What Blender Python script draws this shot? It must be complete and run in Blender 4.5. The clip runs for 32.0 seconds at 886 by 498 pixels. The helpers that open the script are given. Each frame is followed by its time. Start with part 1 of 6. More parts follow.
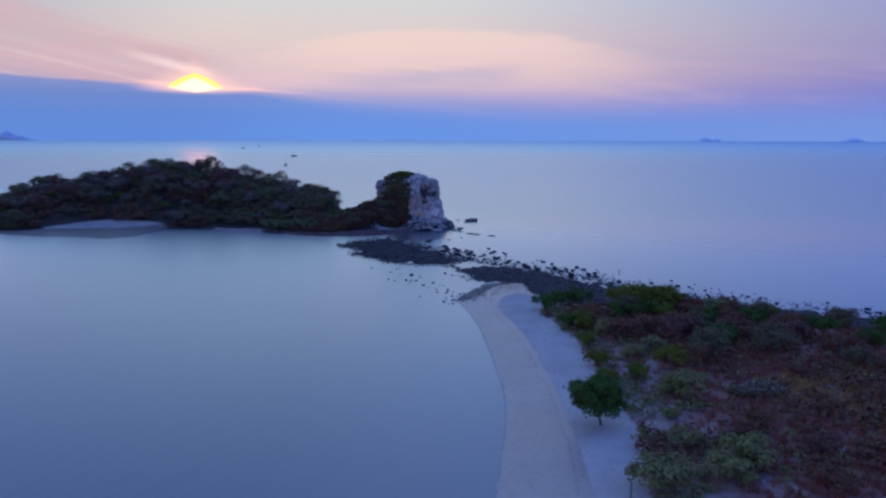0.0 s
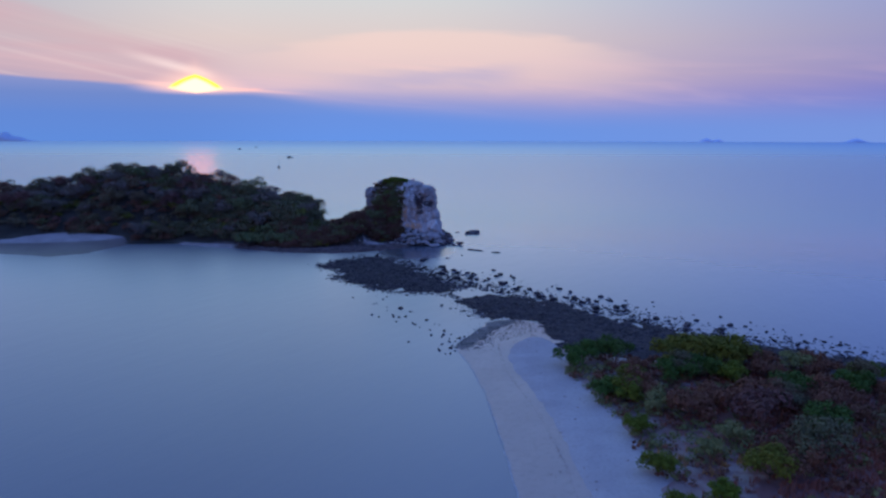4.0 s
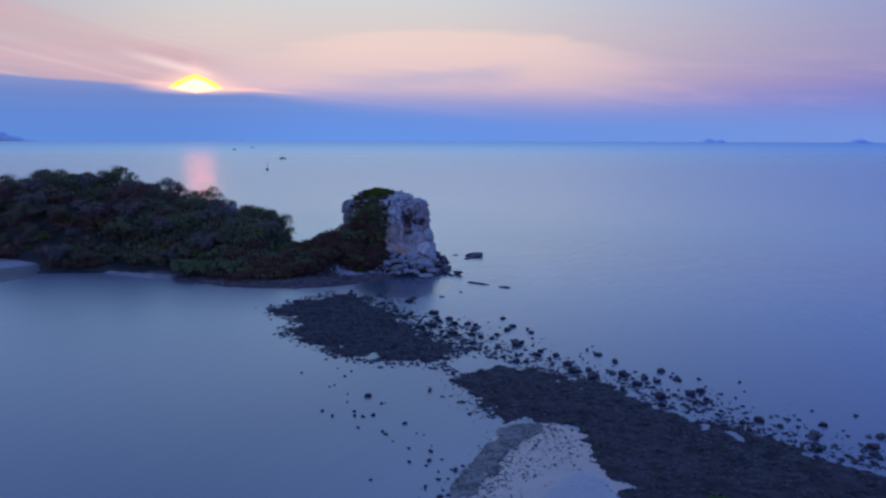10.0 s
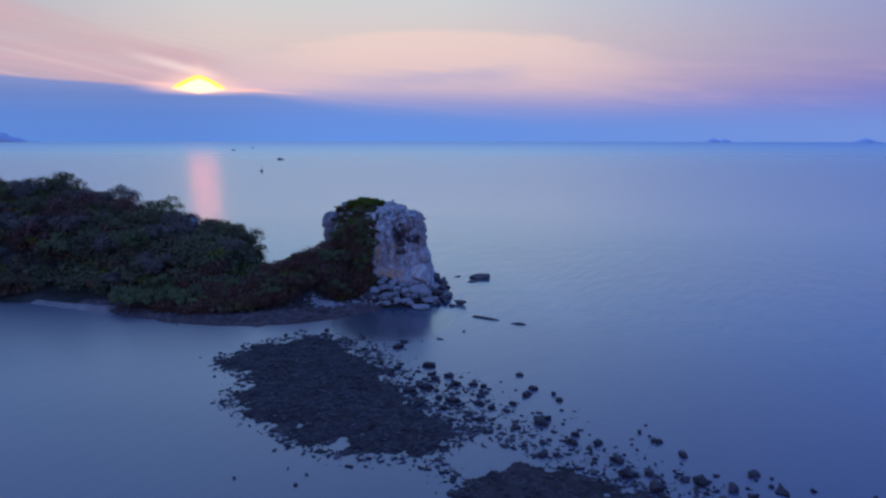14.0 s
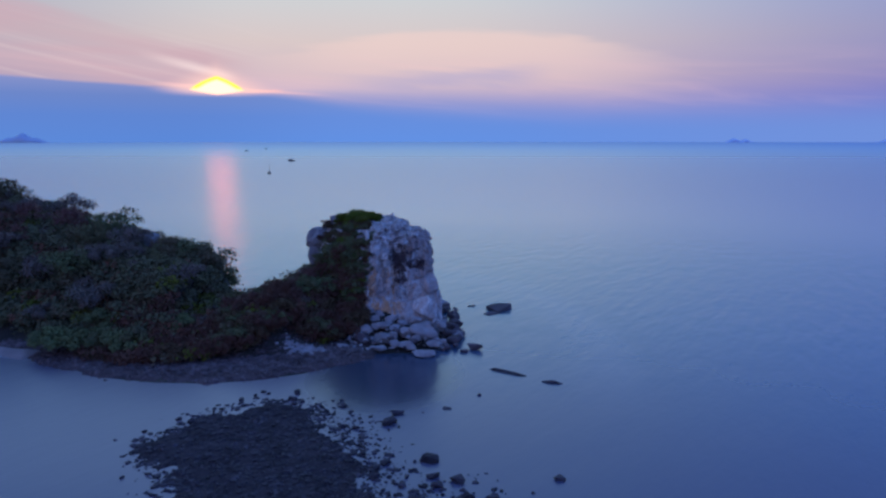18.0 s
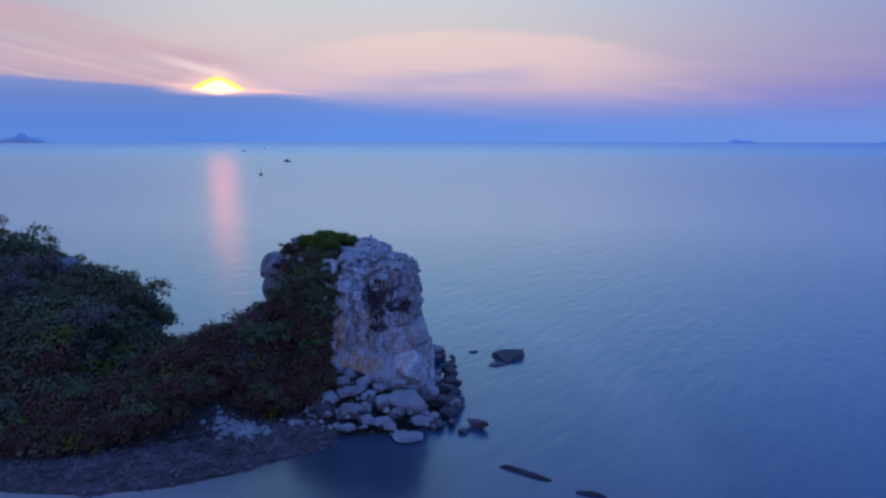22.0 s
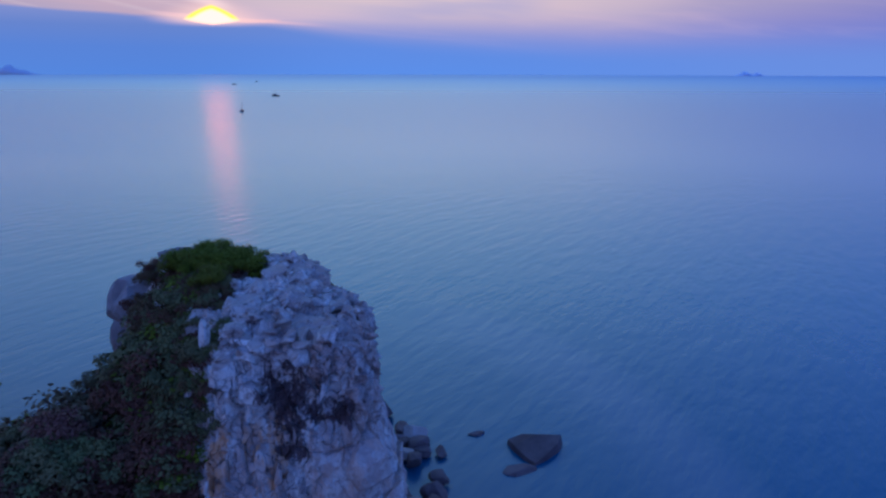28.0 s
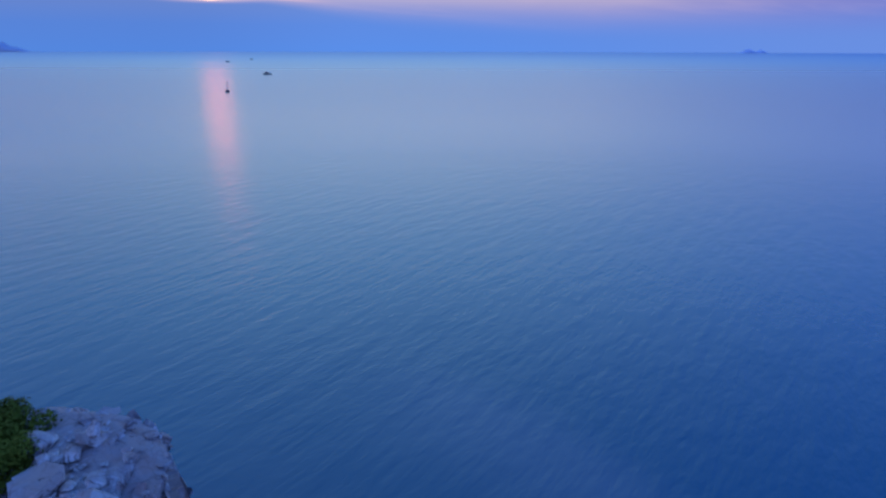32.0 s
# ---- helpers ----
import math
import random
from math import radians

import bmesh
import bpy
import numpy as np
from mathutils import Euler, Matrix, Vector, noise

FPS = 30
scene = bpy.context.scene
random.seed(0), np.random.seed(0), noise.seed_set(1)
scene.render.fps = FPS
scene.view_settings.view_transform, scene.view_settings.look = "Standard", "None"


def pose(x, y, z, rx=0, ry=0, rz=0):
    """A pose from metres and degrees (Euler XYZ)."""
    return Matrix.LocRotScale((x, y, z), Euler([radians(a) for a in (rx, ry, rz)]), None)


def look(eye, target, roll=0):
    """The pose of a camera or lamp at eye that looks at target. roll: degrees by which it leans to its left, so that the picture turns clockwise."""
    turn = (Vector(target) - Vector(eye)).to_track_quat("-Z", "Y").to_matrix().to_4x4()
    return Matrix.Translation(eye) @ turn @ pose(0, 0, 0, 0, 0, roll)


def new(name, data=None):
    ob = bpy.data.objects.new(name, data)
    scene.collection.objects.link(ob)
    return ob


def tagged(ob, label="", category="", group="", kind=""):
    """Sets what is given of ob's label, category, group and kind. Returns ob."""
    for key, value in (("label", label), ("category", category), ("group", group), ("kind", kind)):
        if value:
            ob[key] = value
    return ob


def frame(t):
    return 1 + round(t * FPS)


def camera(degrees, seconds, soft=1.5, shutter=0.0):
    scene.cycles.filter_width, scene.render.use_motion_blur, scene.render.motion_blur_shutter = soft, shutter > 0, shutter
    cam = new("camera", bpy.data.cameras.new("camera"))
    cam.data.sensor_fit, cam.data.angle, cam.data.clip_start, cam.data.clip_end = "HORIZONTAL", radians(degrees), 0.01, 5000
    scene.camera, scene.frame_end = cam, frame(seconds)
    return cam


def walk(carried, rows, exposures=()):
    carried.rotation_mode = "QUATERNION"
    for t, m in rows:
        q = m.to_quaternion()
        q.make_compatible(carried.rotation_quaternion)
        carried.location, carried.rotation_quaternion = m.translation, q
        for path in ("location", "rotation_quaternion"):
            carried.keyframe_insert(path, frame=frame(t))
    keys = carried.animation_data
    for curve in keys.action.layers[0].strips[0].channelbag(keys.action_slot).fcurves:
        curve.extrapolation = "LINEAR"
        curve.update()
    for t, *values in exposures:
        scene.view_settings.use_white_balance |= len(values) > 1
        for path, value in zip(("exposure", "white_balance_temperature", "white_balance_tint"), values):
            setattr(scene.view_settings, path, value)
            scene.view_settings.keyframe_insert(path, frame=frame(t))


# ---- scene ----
# Sunset flight along a sand spit, over a stony reef, to an island with a limestone stack.
cam = camera(67.0, 32.0, soft=2.5)
EXPOSURES = [(0, 0.02, 6500, 10), (9, -0.01, 6480, 10), (14, -0.05, 6450, 10), (22, -0.08, 6130, 10), (28, -0.12, 5800, 10), (32, -0.12, 5750, 9)]
PATH = [
    (0, (0.162, 0.29, 27.836), (0.115, 2.262, 27.505), 0.1),
    (2, (0.288, 12.944, 27.964), (0.239, 14.915, 27.633), -0.0),
    (3.5, (0.289, 22.295, 28.101), (0.241, 24.267, 27.772), 0.1),
    (5.5, (0.196, 34.745, 28.15), (0.149, 36.718, 27.821), 0.0),
    (7.5, (0.298, 47.201, 28.201), (0.251, 49.173, 27.873), 0.0),
    (9, (0.423, 56.635, 28.316), (0.376, 58.607, 27.986), 0.1),
    (11, (0.801, 69.17, 28.545), (0.752, 71.142, 28.217), 0.1),
    (13, (0.712, 82.09, 28.474), (0.663, 84.062, 28.145), 0.1),
    (14.5, (0.648, 91.75, 28.411), (0.584, 93.722, 28.083), -0.0),
    (16.5, (0.723, 104.337, 28.288), (0.632, 106.308, 27.961), 0.1),
    (17.5, (0.7, 110.592, 28.222), (0.598, 112.562, 27.895), -0.1),
    (19, (0.555, 120.064, 28.203), (0.451, 122.034, 27.876), 0.1),
    (21, (0.396, 132.505, 28.114), (0.289, 134.476, 27.787), -0.0),
    (23, (0.245, 144.888, 28.161), (0.14, 146.859, 27.834), -0.0),
    (24, (0.143, 151.067, 28.151), (0.037, 153.038, 27.824), -0.1),
    (25, (-0.041, 157.271, 28.148), (-0.146, 159.239, 27.807), -0.1),
    (25.5, (-0.148, 160.4, 28.149), (-0.252, 162.365, 27.79), -0.0),
    (27.5, (-0.358, 173.018, 28.284), (-0.461, 174.955, 27.796), 0.1),
    (28, (-0.404, 176.199, 28.307), (-0.507, 178.129, 27.792), 0.1),
    (29, (-0.505, 182.599, 28.366), (-0.605, 184.517, 27.808), -0.0),
    (30, (-0.5, 188.903, 28.37), (-0.601, 190.816, 27.796), 0.0),
    (30.5, (-0.468, 191.99, 28.392), (-0.568, 193.903, 27.817), -0.0),
    (31, (-0.393, 194.979, 28.419), (-0.493, 196.892, 27.845), -0.1),
    (31.5, (-0.332, 197.798, 28.4), (-0.431, 199.711, 27.825), 0.0),
    (32, (-0.309, 200.527, 28.378), (-0.41, 202.44, 27.802), 0.1),
]
walk(cam, [(t, look(eye, target, roll)) for t, eye, target, roll in PATH], EXPOSURES)

# ---------------------------------------------------------------- sky and sun
SUN_U, SUN_V = -0.370, 0.071          # azimuth from +y towards +x, height; radians


class Nodes:
    """Short hand for building node trees."""

    def __init__(self, tree):
        self.tree, self.links = tree, tree.links
        tree.nodes.clear()

    def node(self, kind, inputs=None, operation=None, use_clamp=None, interpolation_type=None, data_type=None, blend_type=None, rotation_type=None):
        n = self.tree.nodes.new(kind)
        if operation:
            n.operation = operation
        if use_clamp:
            n.use_clamp = True
        if interpolation_type:
            n.interpolation_type = interpolation_type
        if data_type:
            n.data_type = data_type
        if blend_type:
            n.blend_type = blend_type
        if rotation_type:
            n.rotation_type = rotation_type
        for key, value in (inputs or {}).items():
            self.put(n.inputs[key], value)
        return n

    def put(self, socket, value):
        if isinstance(value, bpy.types.NodeSocket):
            self.links.new(value, socket)
        else:
            socket.default_value = value

    def math(self, op, a, b=0.0, c=0.0, clamp=False):
        n = self.node("ShaderNodeMath", operation=op, use_clamp=clamp)
        for i, v in enumerate((a, b, c)):
            self.put(n.inputs[i], v)
        return n.outputs[0]

    def step(self, x, lo, hi):
        n = self.node("ShaderNodeMapRange", interpolation_type="SMOOTHSTEP")
        for i, v in enumerate((x, lo, hi, 0.0, 1.0)):
            self.put(n.inputs[i], v)
        return n.outputs[0]

    def mix(self, f, a, b, blend="MIX"):
        n = self.node("ShaderNodeMix", data_type="RGBA", blend_type=blend)
        self.put(n.inputs[0], f)
        for i, v in ((6, a), (7, b)):
            self.put(n.inputs[i], (*v, 1.0) if isinstance(v, tuple) and len(v) == 3 else v)
        return n.outputs[2]

    def noise(self, vector, scale, detail=4.0, rough=0.55, distortion=0.0):
        n = self.node("ShaderNodeTexNoise")
        self.put(n.inputs["Vector"], vector)
        for k, v in (("Scale", scale), ("Detail", detail), ("Roughness", rough), ("Distortion", distortion)):
            n.inputs[k].default_value = v
        return n.outputs[0]

    def ramp(self, x, stops):
        n = self.node("ShaderNodeValToRGB")
        self.put(n.inputs[0], x)
        els = n.color_ramp.elements
        while len(els) < len(stops):
            els.new(0.5)
        for e, (p, c) in zip(els, stops):
            e.position, e.color = p, (*c, 1.0)
        return n.outputs[0]

    def combine(self, x, y, z):
        n = self.node("ShaderNodeCombineXYZ")
        for i, v in enumerate((x, y, z)):
            self.put(n.inputs[i], v)
        return n.outputs[0]


world = bpy.data.worlds.new("evening_sky")
scene.world = world
world.use_nodes = True
w = Nodes(world.node_tree)
xyz = w.node("ShaderNodeSeparateXYZ", inputs={0: w.node("ShaderNodeTexCoord").outputs["Generated"]})
X, Y, Z = xyz.outputs
U = w.math("ARCTAN2", X, Y)
V = w.math("ARCSINE", Z)
# clear sky, from the horizon to the zenith
high = w.math("DIVIDE", V, 1.5708, clamp=True)
clear = w.ramp(high, [(0.0, (0.36, 0.36, 0.68)), (0.03, (0.47, 0.40, 0.64)), (0.055, (0.70, 0.53, 0.58)), (0.085, (0.74, 0.61, 0.59)),
                      (0.122, (0.66, 0.67, 0.68)), (0.17, (0.60, 0.91, 1.17)), (0.36, (0.44, 0.81, 1.22)), (1.0, (0.22, 0.42, 0.86))])
# away from the sunset the sky turns lavender and blue
side = w.step(w.math("ABSOLUTE", w.math("SUBTRACT", U, -0.3)), 0.25, 1.25)
clear = w.mix(side, clear, w.mix(1.0, clear, (0.46, 0.60, 1.05), "MULTIPLY"))
north = w.step(U, -0.15, 0.65)
clear = w.mix(north, clear, w.mix(1.0, clear, (0.69, 0.72, 0.90), "MULTIPLY"))
south = w.step(U, -0.30, -0.66)
clear = w.mix(south, clear, w.mix(1.0, clear, (0.74, 0.79, 0.90), "MULTIPLY"))
# thin high cloud: long wisps and one broad feather
wisp_vec = w.combine(w.math("MULTIPLY_ADD", V, -1.2, w.math("MULTIPLY", U, 2.2)), w.math("MULTIPLY_ADD", U, 2.6, w.math("MULTIPLY", V, 26.0)), 3.1)
wisp = w.noise(wisp_vec, 1.5, 6.0, 0.55, 0.7)
broad = w.noise(w.combine(w.math("MULTIPLY", U, 3.0), w.math("MULTIPLY", V, 22.0), 7.7), 1.3, 4.0, 0.5, 0.4)
fu = w.math("DIVIDE", w.math("SUBTRACT", U, -0.02), 0.34)
arch = w.math("MULTIPLY_ADD", w.math("MULTIPLY", fu, fu), -0.045, 0.136)
fv = w.math("DIVIDE", w.math("SUBTRACT", V, arch), 0.03)
wob = w.math("MULTIPLY", w.math("SUBTRACT", broad, 0.5), 1.6)
feather = w.math("MULTIPLY", w.step(w.math("ADD", fv, wob), 0.55, 0.1), w.step(w.math("ADD", fv, wob), -3.2, 0.1))
feather = w.math("MULTIPLY", feather, w.step(w.math("ABSOLUTE", fu), 1.0, 0.35))
sky = w.mix(w.math("MULTIPLY", feather, 0.55), clear, (0.95, 0.68, 0.62))
low = w.math("MULTIPLY", w.step(V, 0.125, 0.085), w.step(V, 0.02, 0.05))
sky = w.mix(w.math("MULTIPLY", w.math("MULTIPLY", w.step(wisp, 0.42, 0.75), low), w.math("MULTIPLY_ADD", north, -0.26, 0.38)), sky, (0.92, 0.60, 0.62))
strand = w.noise(w.combine(w.math("MULTIPLY_ADD", V, 3.0, w.math("MULTIPLY", U, 1.3)), w.math("MULTIPLY_ADD", U, 9.0, w.math("MULTIPLY", V, 42.0)), 1.7), 1.3, 6.0, 0.62, 1.1)
fan = w.math("MULTIPLY", w.step(U, -0.25, -0.40), w.math("MULTIPLY", w.step(V, 0.17, 0.11), w.step(V, 0.05, 0.08)))
# left of the sun a pink bank with a bright rim leads down to the sun
pinkbank = w.math("MULTIPLY", w.step(w.math("ADD", w.math("MULTIPLY_ADD", U, 0.20, V), w.math("MULTIPLY", w.math("SUBTRACT", strand, 0.5), 0.03)), 0.056, 0.032), w.step(U, -0.28, -0.40))
sky = w.mix(w.math("MULTIPLY", pinkbank, w.math("MULTIPLY", w.step(broad, 0.15, 0.75), 0.75)), sky, (0.66, 0.42, 0.475))
sky = w.mix(w.math("MULTIPLY", w.math("MULTIPLY", fan, w.step(strand, 0.46, 0.76)), 0.28), sky, (0.97, 0.78, 0.74))
rim_d = w.math("ABSOLUTE", w.math("SUBTRACT", V, w.math("MULTIPLY_ADD", w.math("SUBTRACT", U, SUN_U), -0.24, 0.088)))
rim = w.math("MULTIPLY", w.step(w.math("ADD", rim_d, w.math("MULTIPLY", wisp, 0.008)), 0.014, 0.003), w.math("MULTIPLY", w.step(U, -0.48, -0.39), w.step(U, -0.335, -0.365)))
sky = w.mix(w.math("MULTIPLY", rim, 0.75), sky, (1.0, 0.78, 0.76))
# blue haze bank under the sun, sharp to the south, dissolving to the north
edge = w.math("MULTIPLY_ADD", U, -0.055, w.math("MULTIPLY_ADD", w.math("SUBTRACT", broad, 0.5), 0.010, 0.0430))
edge = w.math("MAXIMUM", edge, 0.035)
soft = w.math("MULTIPLY_ADD", w.step(U, -0.37, -0.08), 0.036, 0.003)
bank = w.step(V, w.math("ADD", edge, soft), w.math("SUBTRACT", edge, w.math("MULTIPLY", soft, 0.7)))
# a torn blue-grey streak above the bank
tear_v = w.math("SUBTRACT", V, w.math("MULTIPLY_ADD", U, 0.07, 0.083))
tear = w.math("MULTIPLY", w.step(w.math("ABSOLUTE", w.math("ADD", tear_v, w.math("MULTIPLY", w.math("SUBTRACT", wisp, 0.5), 0.05))), 0.026, 0.001), w.math("MULTIPLY", w.step(U, -0.30, -0.05), w.step(U, 0.12, 0.03)))
bank = w.math("MAXIMUM", bank, w.math("MULTIPLY", tear, 0.36))
bank_col = w.ramp(w.math("DIVIDE", V, 0.075, clamp=True), [(0.0, (0.135, 0.295, 0.78)), (0.4, (0.145, 0.285, 0.74)), (0.75, (0.19, 0.29, 0.67)), (1.0, (0.29, 0.34, 0.67))])
bank_col = w.mix(w.step(U, -0.15, -0.45), bank_col, w.mix(1.0, bank_col, (0.86, 0.88, 0.90), "MULTIPLY"))
bank_col = w.mix(w.math("MULTIPLY", north, 0.7), bank_col, (0.20, 0.30, 0.70))
sky = w.mix(bank, sky, bank_col)
# pink torn rim along the bank's upper edge
line = w.math("MULTIPLY", w.step(w.math("ABSOLUTE", w.math("SUBTRACT", V, w.math("ADD", edge, 0.0045))), 0.0035, 0.0008), w.step(U, -0.2, -0.33))
line = w.math("MULTIPLY", line, w.step(U, -0.47, -0.40))
sky = w.mix(w.math("MULTIPLY", line, 0.8), sky, (1.0, 0.60, 0.62))
small = w.math("ABSOLUTE", w.math("ADD", w.math("SUBTRACT", V, w.math("MULTIPLY_ADD", U, 0.02, 0.0715)), w.math("MULTIPLY", w.math("SUBTRACT", strand, 0.5), 0.010)))
small = w.math("MULTIPLY", w.step(small, 0.0028, 0.0006), w.math("MULTIPLY", w.step(U, -0.345, -0.33), w.step(U, -0.275, -0.295)))
sky = w.mix(w.math("MULTIPLY", small, 0.8), sky, (1.0, 0.56, 0.58))
# glow and the sun itself, its lower half behind the bank
du = w.math("ABSOLUTE", w.math("SUBTRACT", U, SUN_U))
dv = w.math("ABSOLUTE", w.math("SUBTRACT", V, 0.0655))
glow = w.step(w.math("ADD", w.math("DIVIDE", du, 0.10), w.math("DIVIDE", dv, 0.045)), 1.0, 0.0)
glow = w.math("MULTIPLY", glow, w.step(V, 0.055, 0.064))
sky = w.mix(w.math("MULTIPLY", glow, 0.9), sky, (1.30, 0.78, 0.66))
tall = w.math("ADD", 0.0060, w.math("MULTIPLY", w.step(V, 0.0650, 0.0660), 0.0125))
lens = w.math("ADD", w.math("POWER", w.math("DIVIDE", du, 0.035), 1.25), w.math("POWER", w.math("DIVIDE", dv, tall), 1.25))
sky = w.mix(w.step(lens, 1.12, 0.90), sky, w.mix(w.step(V, 0.064, 0.070), (1.6, 1.0, 0.72), (1.5, 1.15, 0.12)))
sky = w.mix(w.step(lens, 0.86, 0.52), sky, (4.4, 1.03, 0.85))
# below the horizon: the colour of far water
sky = w.mix(w.step(Z, -0.004, -0.012), sky, (0.19, 0.29, 0.62))
back = w.node("ShaderNodeBackground", inputs={"Color": sky, "Strength": 1.0})
w.links.new(back.outputs[0], w.node("ShaderNodeOutputWorld").inputs[0])

sun = new("sun", bpy.data.lights.new("sun", "SUN"))
sun.data.energy, sun.data.angle, sun.data.color = 0.0046, radians(2.4), (1.0, 0.16, 0.05)
sun.matrix_world = look((0, 0, 60), (-60 * math.sin(SUN_U), -60 * math.cos(SUN_U), 60 - 60 * math.tan(0.085)))

# ---------------------------------------------------------------- materials


def material(name):
    m = bpy.data.materials.new(name)
    m.use_nodes = True
    return m, Nodes(m.node_tree)


def finish(n, colour, rough=0.8, normal=None, **more):
    b = n.node("ShaderNodeBsdfPrincipled")
    n.put(b.inputs["Base Color"], (*colour, 1.0) if isinstance(colour, tuple) else colour)
    n.put(b.inputs["Roughness"], rough)
    for key, value in more.items():
        n.put(b.inputs[key.replace("_", " ")], value)
    if normal is not None:
        n.put(b.inputs["Normal"], normal)
    n.links.new(b.outputs[0], n.node("ShaderNodeOutputMaterial").inputs[0])


def bump(n, height, strength, distance):
    return n.node("ShaderNodeBump", inputs={"Height": height, "Strength": strength, "Distance": distance}).outputs[0]


def place_of(n):
    return n.node("ShaderNodeNewGeometry").outputs["Position"]


def scaled(n, vector, s):
    return n.node("ShaderNodeVectorMath", operation="MULTIPLY", inputs={0: vector, 1: s}).outputs[0]


def ground_material(name, dark, light, scale, spots=None, rough=0.9, relief=0.05, thin=None):
    """Earth or sand in two tones with fine grain; thin: sand shows through towards the beach."""
    m, n = material(name)
    p = place_of(n)
    big, fine = n.noise(p, scale, 5), n.noise(p, scale * 14, 4, 0.65)
    c = n.mix(n.step(big, 0.32, 0.68), dark, light)
    c = n.mix(n.math("MULTIPLY", n.step(fine, 0.45, 0.75), 0.35), c, tuple(0.55 * v for v in dark))
    patchy = n.noise(p, scale * 3.1, 6, 0.6)
    if spots:
        c = n.mix(n.math("MULTIPLY", n.step(patchy, 0.50, 0.72), 0.8), c, spots)
    if thin:
        x = n.node("ShaderNodeSeparateXYZ", inputs={0: p}).outputs[0]
        reach = n.math("ADD", n.step(x, 33.0, 15.0), n.math("MULTIPLY", n.math("SUBTRACT", patchy, 0.5), 2.2))
        c = n.mix(n.math("MULTIPLY", n.step(reach, 0.40, 1.0), 0.55), c, thin)
    finish(n, c, rough, bump(n, fine, 0.6, relief), Specular_IOR_Level=0.5 if rough < 0.6 else 0.15)
    return m


WET_SAND = ground_material("wet_sand", (0.318, 0.222, 0.226), (0.366, 0.258, 0.258), 0.12, rough=0.42, relief=0.01)
DRY_SAND = ground_material("dry_sand", (0.365, 0.308, 0.312), (0.430, 0.368, 0.368), 0.22, relief=0.02)
SOIL = ground_material("scrub_soil", (0.165, 0.072, 0.072), (0.26, 0.122, 0.108), 0.16, (0.36, 0.25, 0.235), relief=0.08, thin=(0.30, 0.255, 0.245))
ISLAND_SOIL = ground_material("island_soil", (0.03, 0.026, 0.022), (0.06, 0.05, 0.042), 0.2, relief=0.1)
PEBBLES = ground_material("reef_pebbles", (0.024, 0.017, 0.022), (0.052, 0.039, 0.047), 0.5, (0.085, 0.066, 0.078), relief=0.12)
GRIT = ground_material("shore_grit", (0.064, 0.040, 0.043), (0.112, 0.076, 0.079), 0.5, relief=0.05)


def stone_material(name, dark, light, stain=None):
    m, n = material(name)
    p = place_of(n)
    big, fine = n.noise(p, 0.55, 5, 0.6), n.noise(p, 5.5, 6, 0.7)
    c = n.mix(n.step(big, 0.3, 0.7), dark, light)
    c = n.mix(n.math("MULTIPLY", n.step(fine, 0.5, 0.72), 0.5), c, tuple(0.5 * v for v in dark))
    vary = n.math("MULTIPLY", n.math("ADD", n.node("ShaderNodeObjectInfo").outputs["Random"], n.node("ShaderNodeNewGeometry").outputs["Random Per Island"]), 0.5)
    c = n.mix(n.math("MULTIPLY", vary, 0.65), c, tuple(0.6 * v for v in dark))
    if stain:
        c = n.mix(n.math("MULTIPLY", n.step(n.noise(p, 0.8, 4, 0.6, 0.6), 0.55, 0.7), 0.7), c, stain)
    finish(n, c, 0.85, bump(n, fine, 0.7, 0.10), Specular_IOR_Level=0.25)
    return m


REEF_STONE = stone_material("reef_stone", (0.028, 0.022, 0.028), (0.115, 0.094, 0.112))
PALE_STONE = stone_material("pale_stone", (0.26, 0.228, 0.238), (0.44, 0.40, 0.405), (0.33, 0.235, 0.225))
CRAG_STONE = stone_material("crag_stone", (0.17, 0.155, 0.16), (0.31, 0.285, 0.29))
SHOULDER_STONE = stone_material("shoulder_stone", (0.21, 0.19, 0.205), (0.42, 0.39, 0.405), (0.14, 0.10, 0.11))
SHINGLE_STONE = stone_material("shingle_stone", (0.075, 0.050, 0.054), (0.215, 0.160, 0.166))
GREY_STONE = stone_material("grey_stone", (0.085, 0.062, 0.072), (0.185, 0.148, 0.160))

# limestone of the stack: pale, with rusty streaks and near-black mottling in the hollows
LIMESTONE, n = material("limestone")
p = place_of(n)
big, mid, fine = n.noise(p, 0.22, 5, 0.6), n.noise(p, 1.1, 6, 0.65), n.noise(p, 6.0, 6, 0.7)
warp = n.node("ShaderNodeVectorMath", operation="MULTIPLY_ADD", inputs={0: n.node("ShaderNodeTexNoise", inputs={"Vector": p, "Scale": 0.9, "Detail": 3.0}).outputs["Color"], 1: (0.8, 0.8, 0.8), 2: scaled(n, p, (1.0, 1.0, 0.55))}).outputs[0]
cell = n.node("ShaderNodeTexVoronoi", inputs={"Vector": warp, "Scale": 0.75}).outputs["Color"]
tone = n.node("ShaderNodeSeparateXYZ", inputs={0: cell}).outputs
c = n.mix(tone[0], (0.57, 0.575, 0.59), (0.80, 0.81, 0.81))
c = n.mix(n.math("MULTIPLY", n.step(tone[1], 0.62, 0.80), 0.55), c, (0.46, 0.33, 0.30))
c = n.mix(n.math("MULTIPLY", n.step(mid, 0.46, 0.60), 0.5), c, (0.36, 0.285, 0.285))
streak = n.noise(scaled(n, p, (1.0, 1.0, 0.14)), 0.70, 5, 0.6, 0.4)
sep = n.node("ShaderNodeSeparateXYZ", inputs={0: p}).outputs
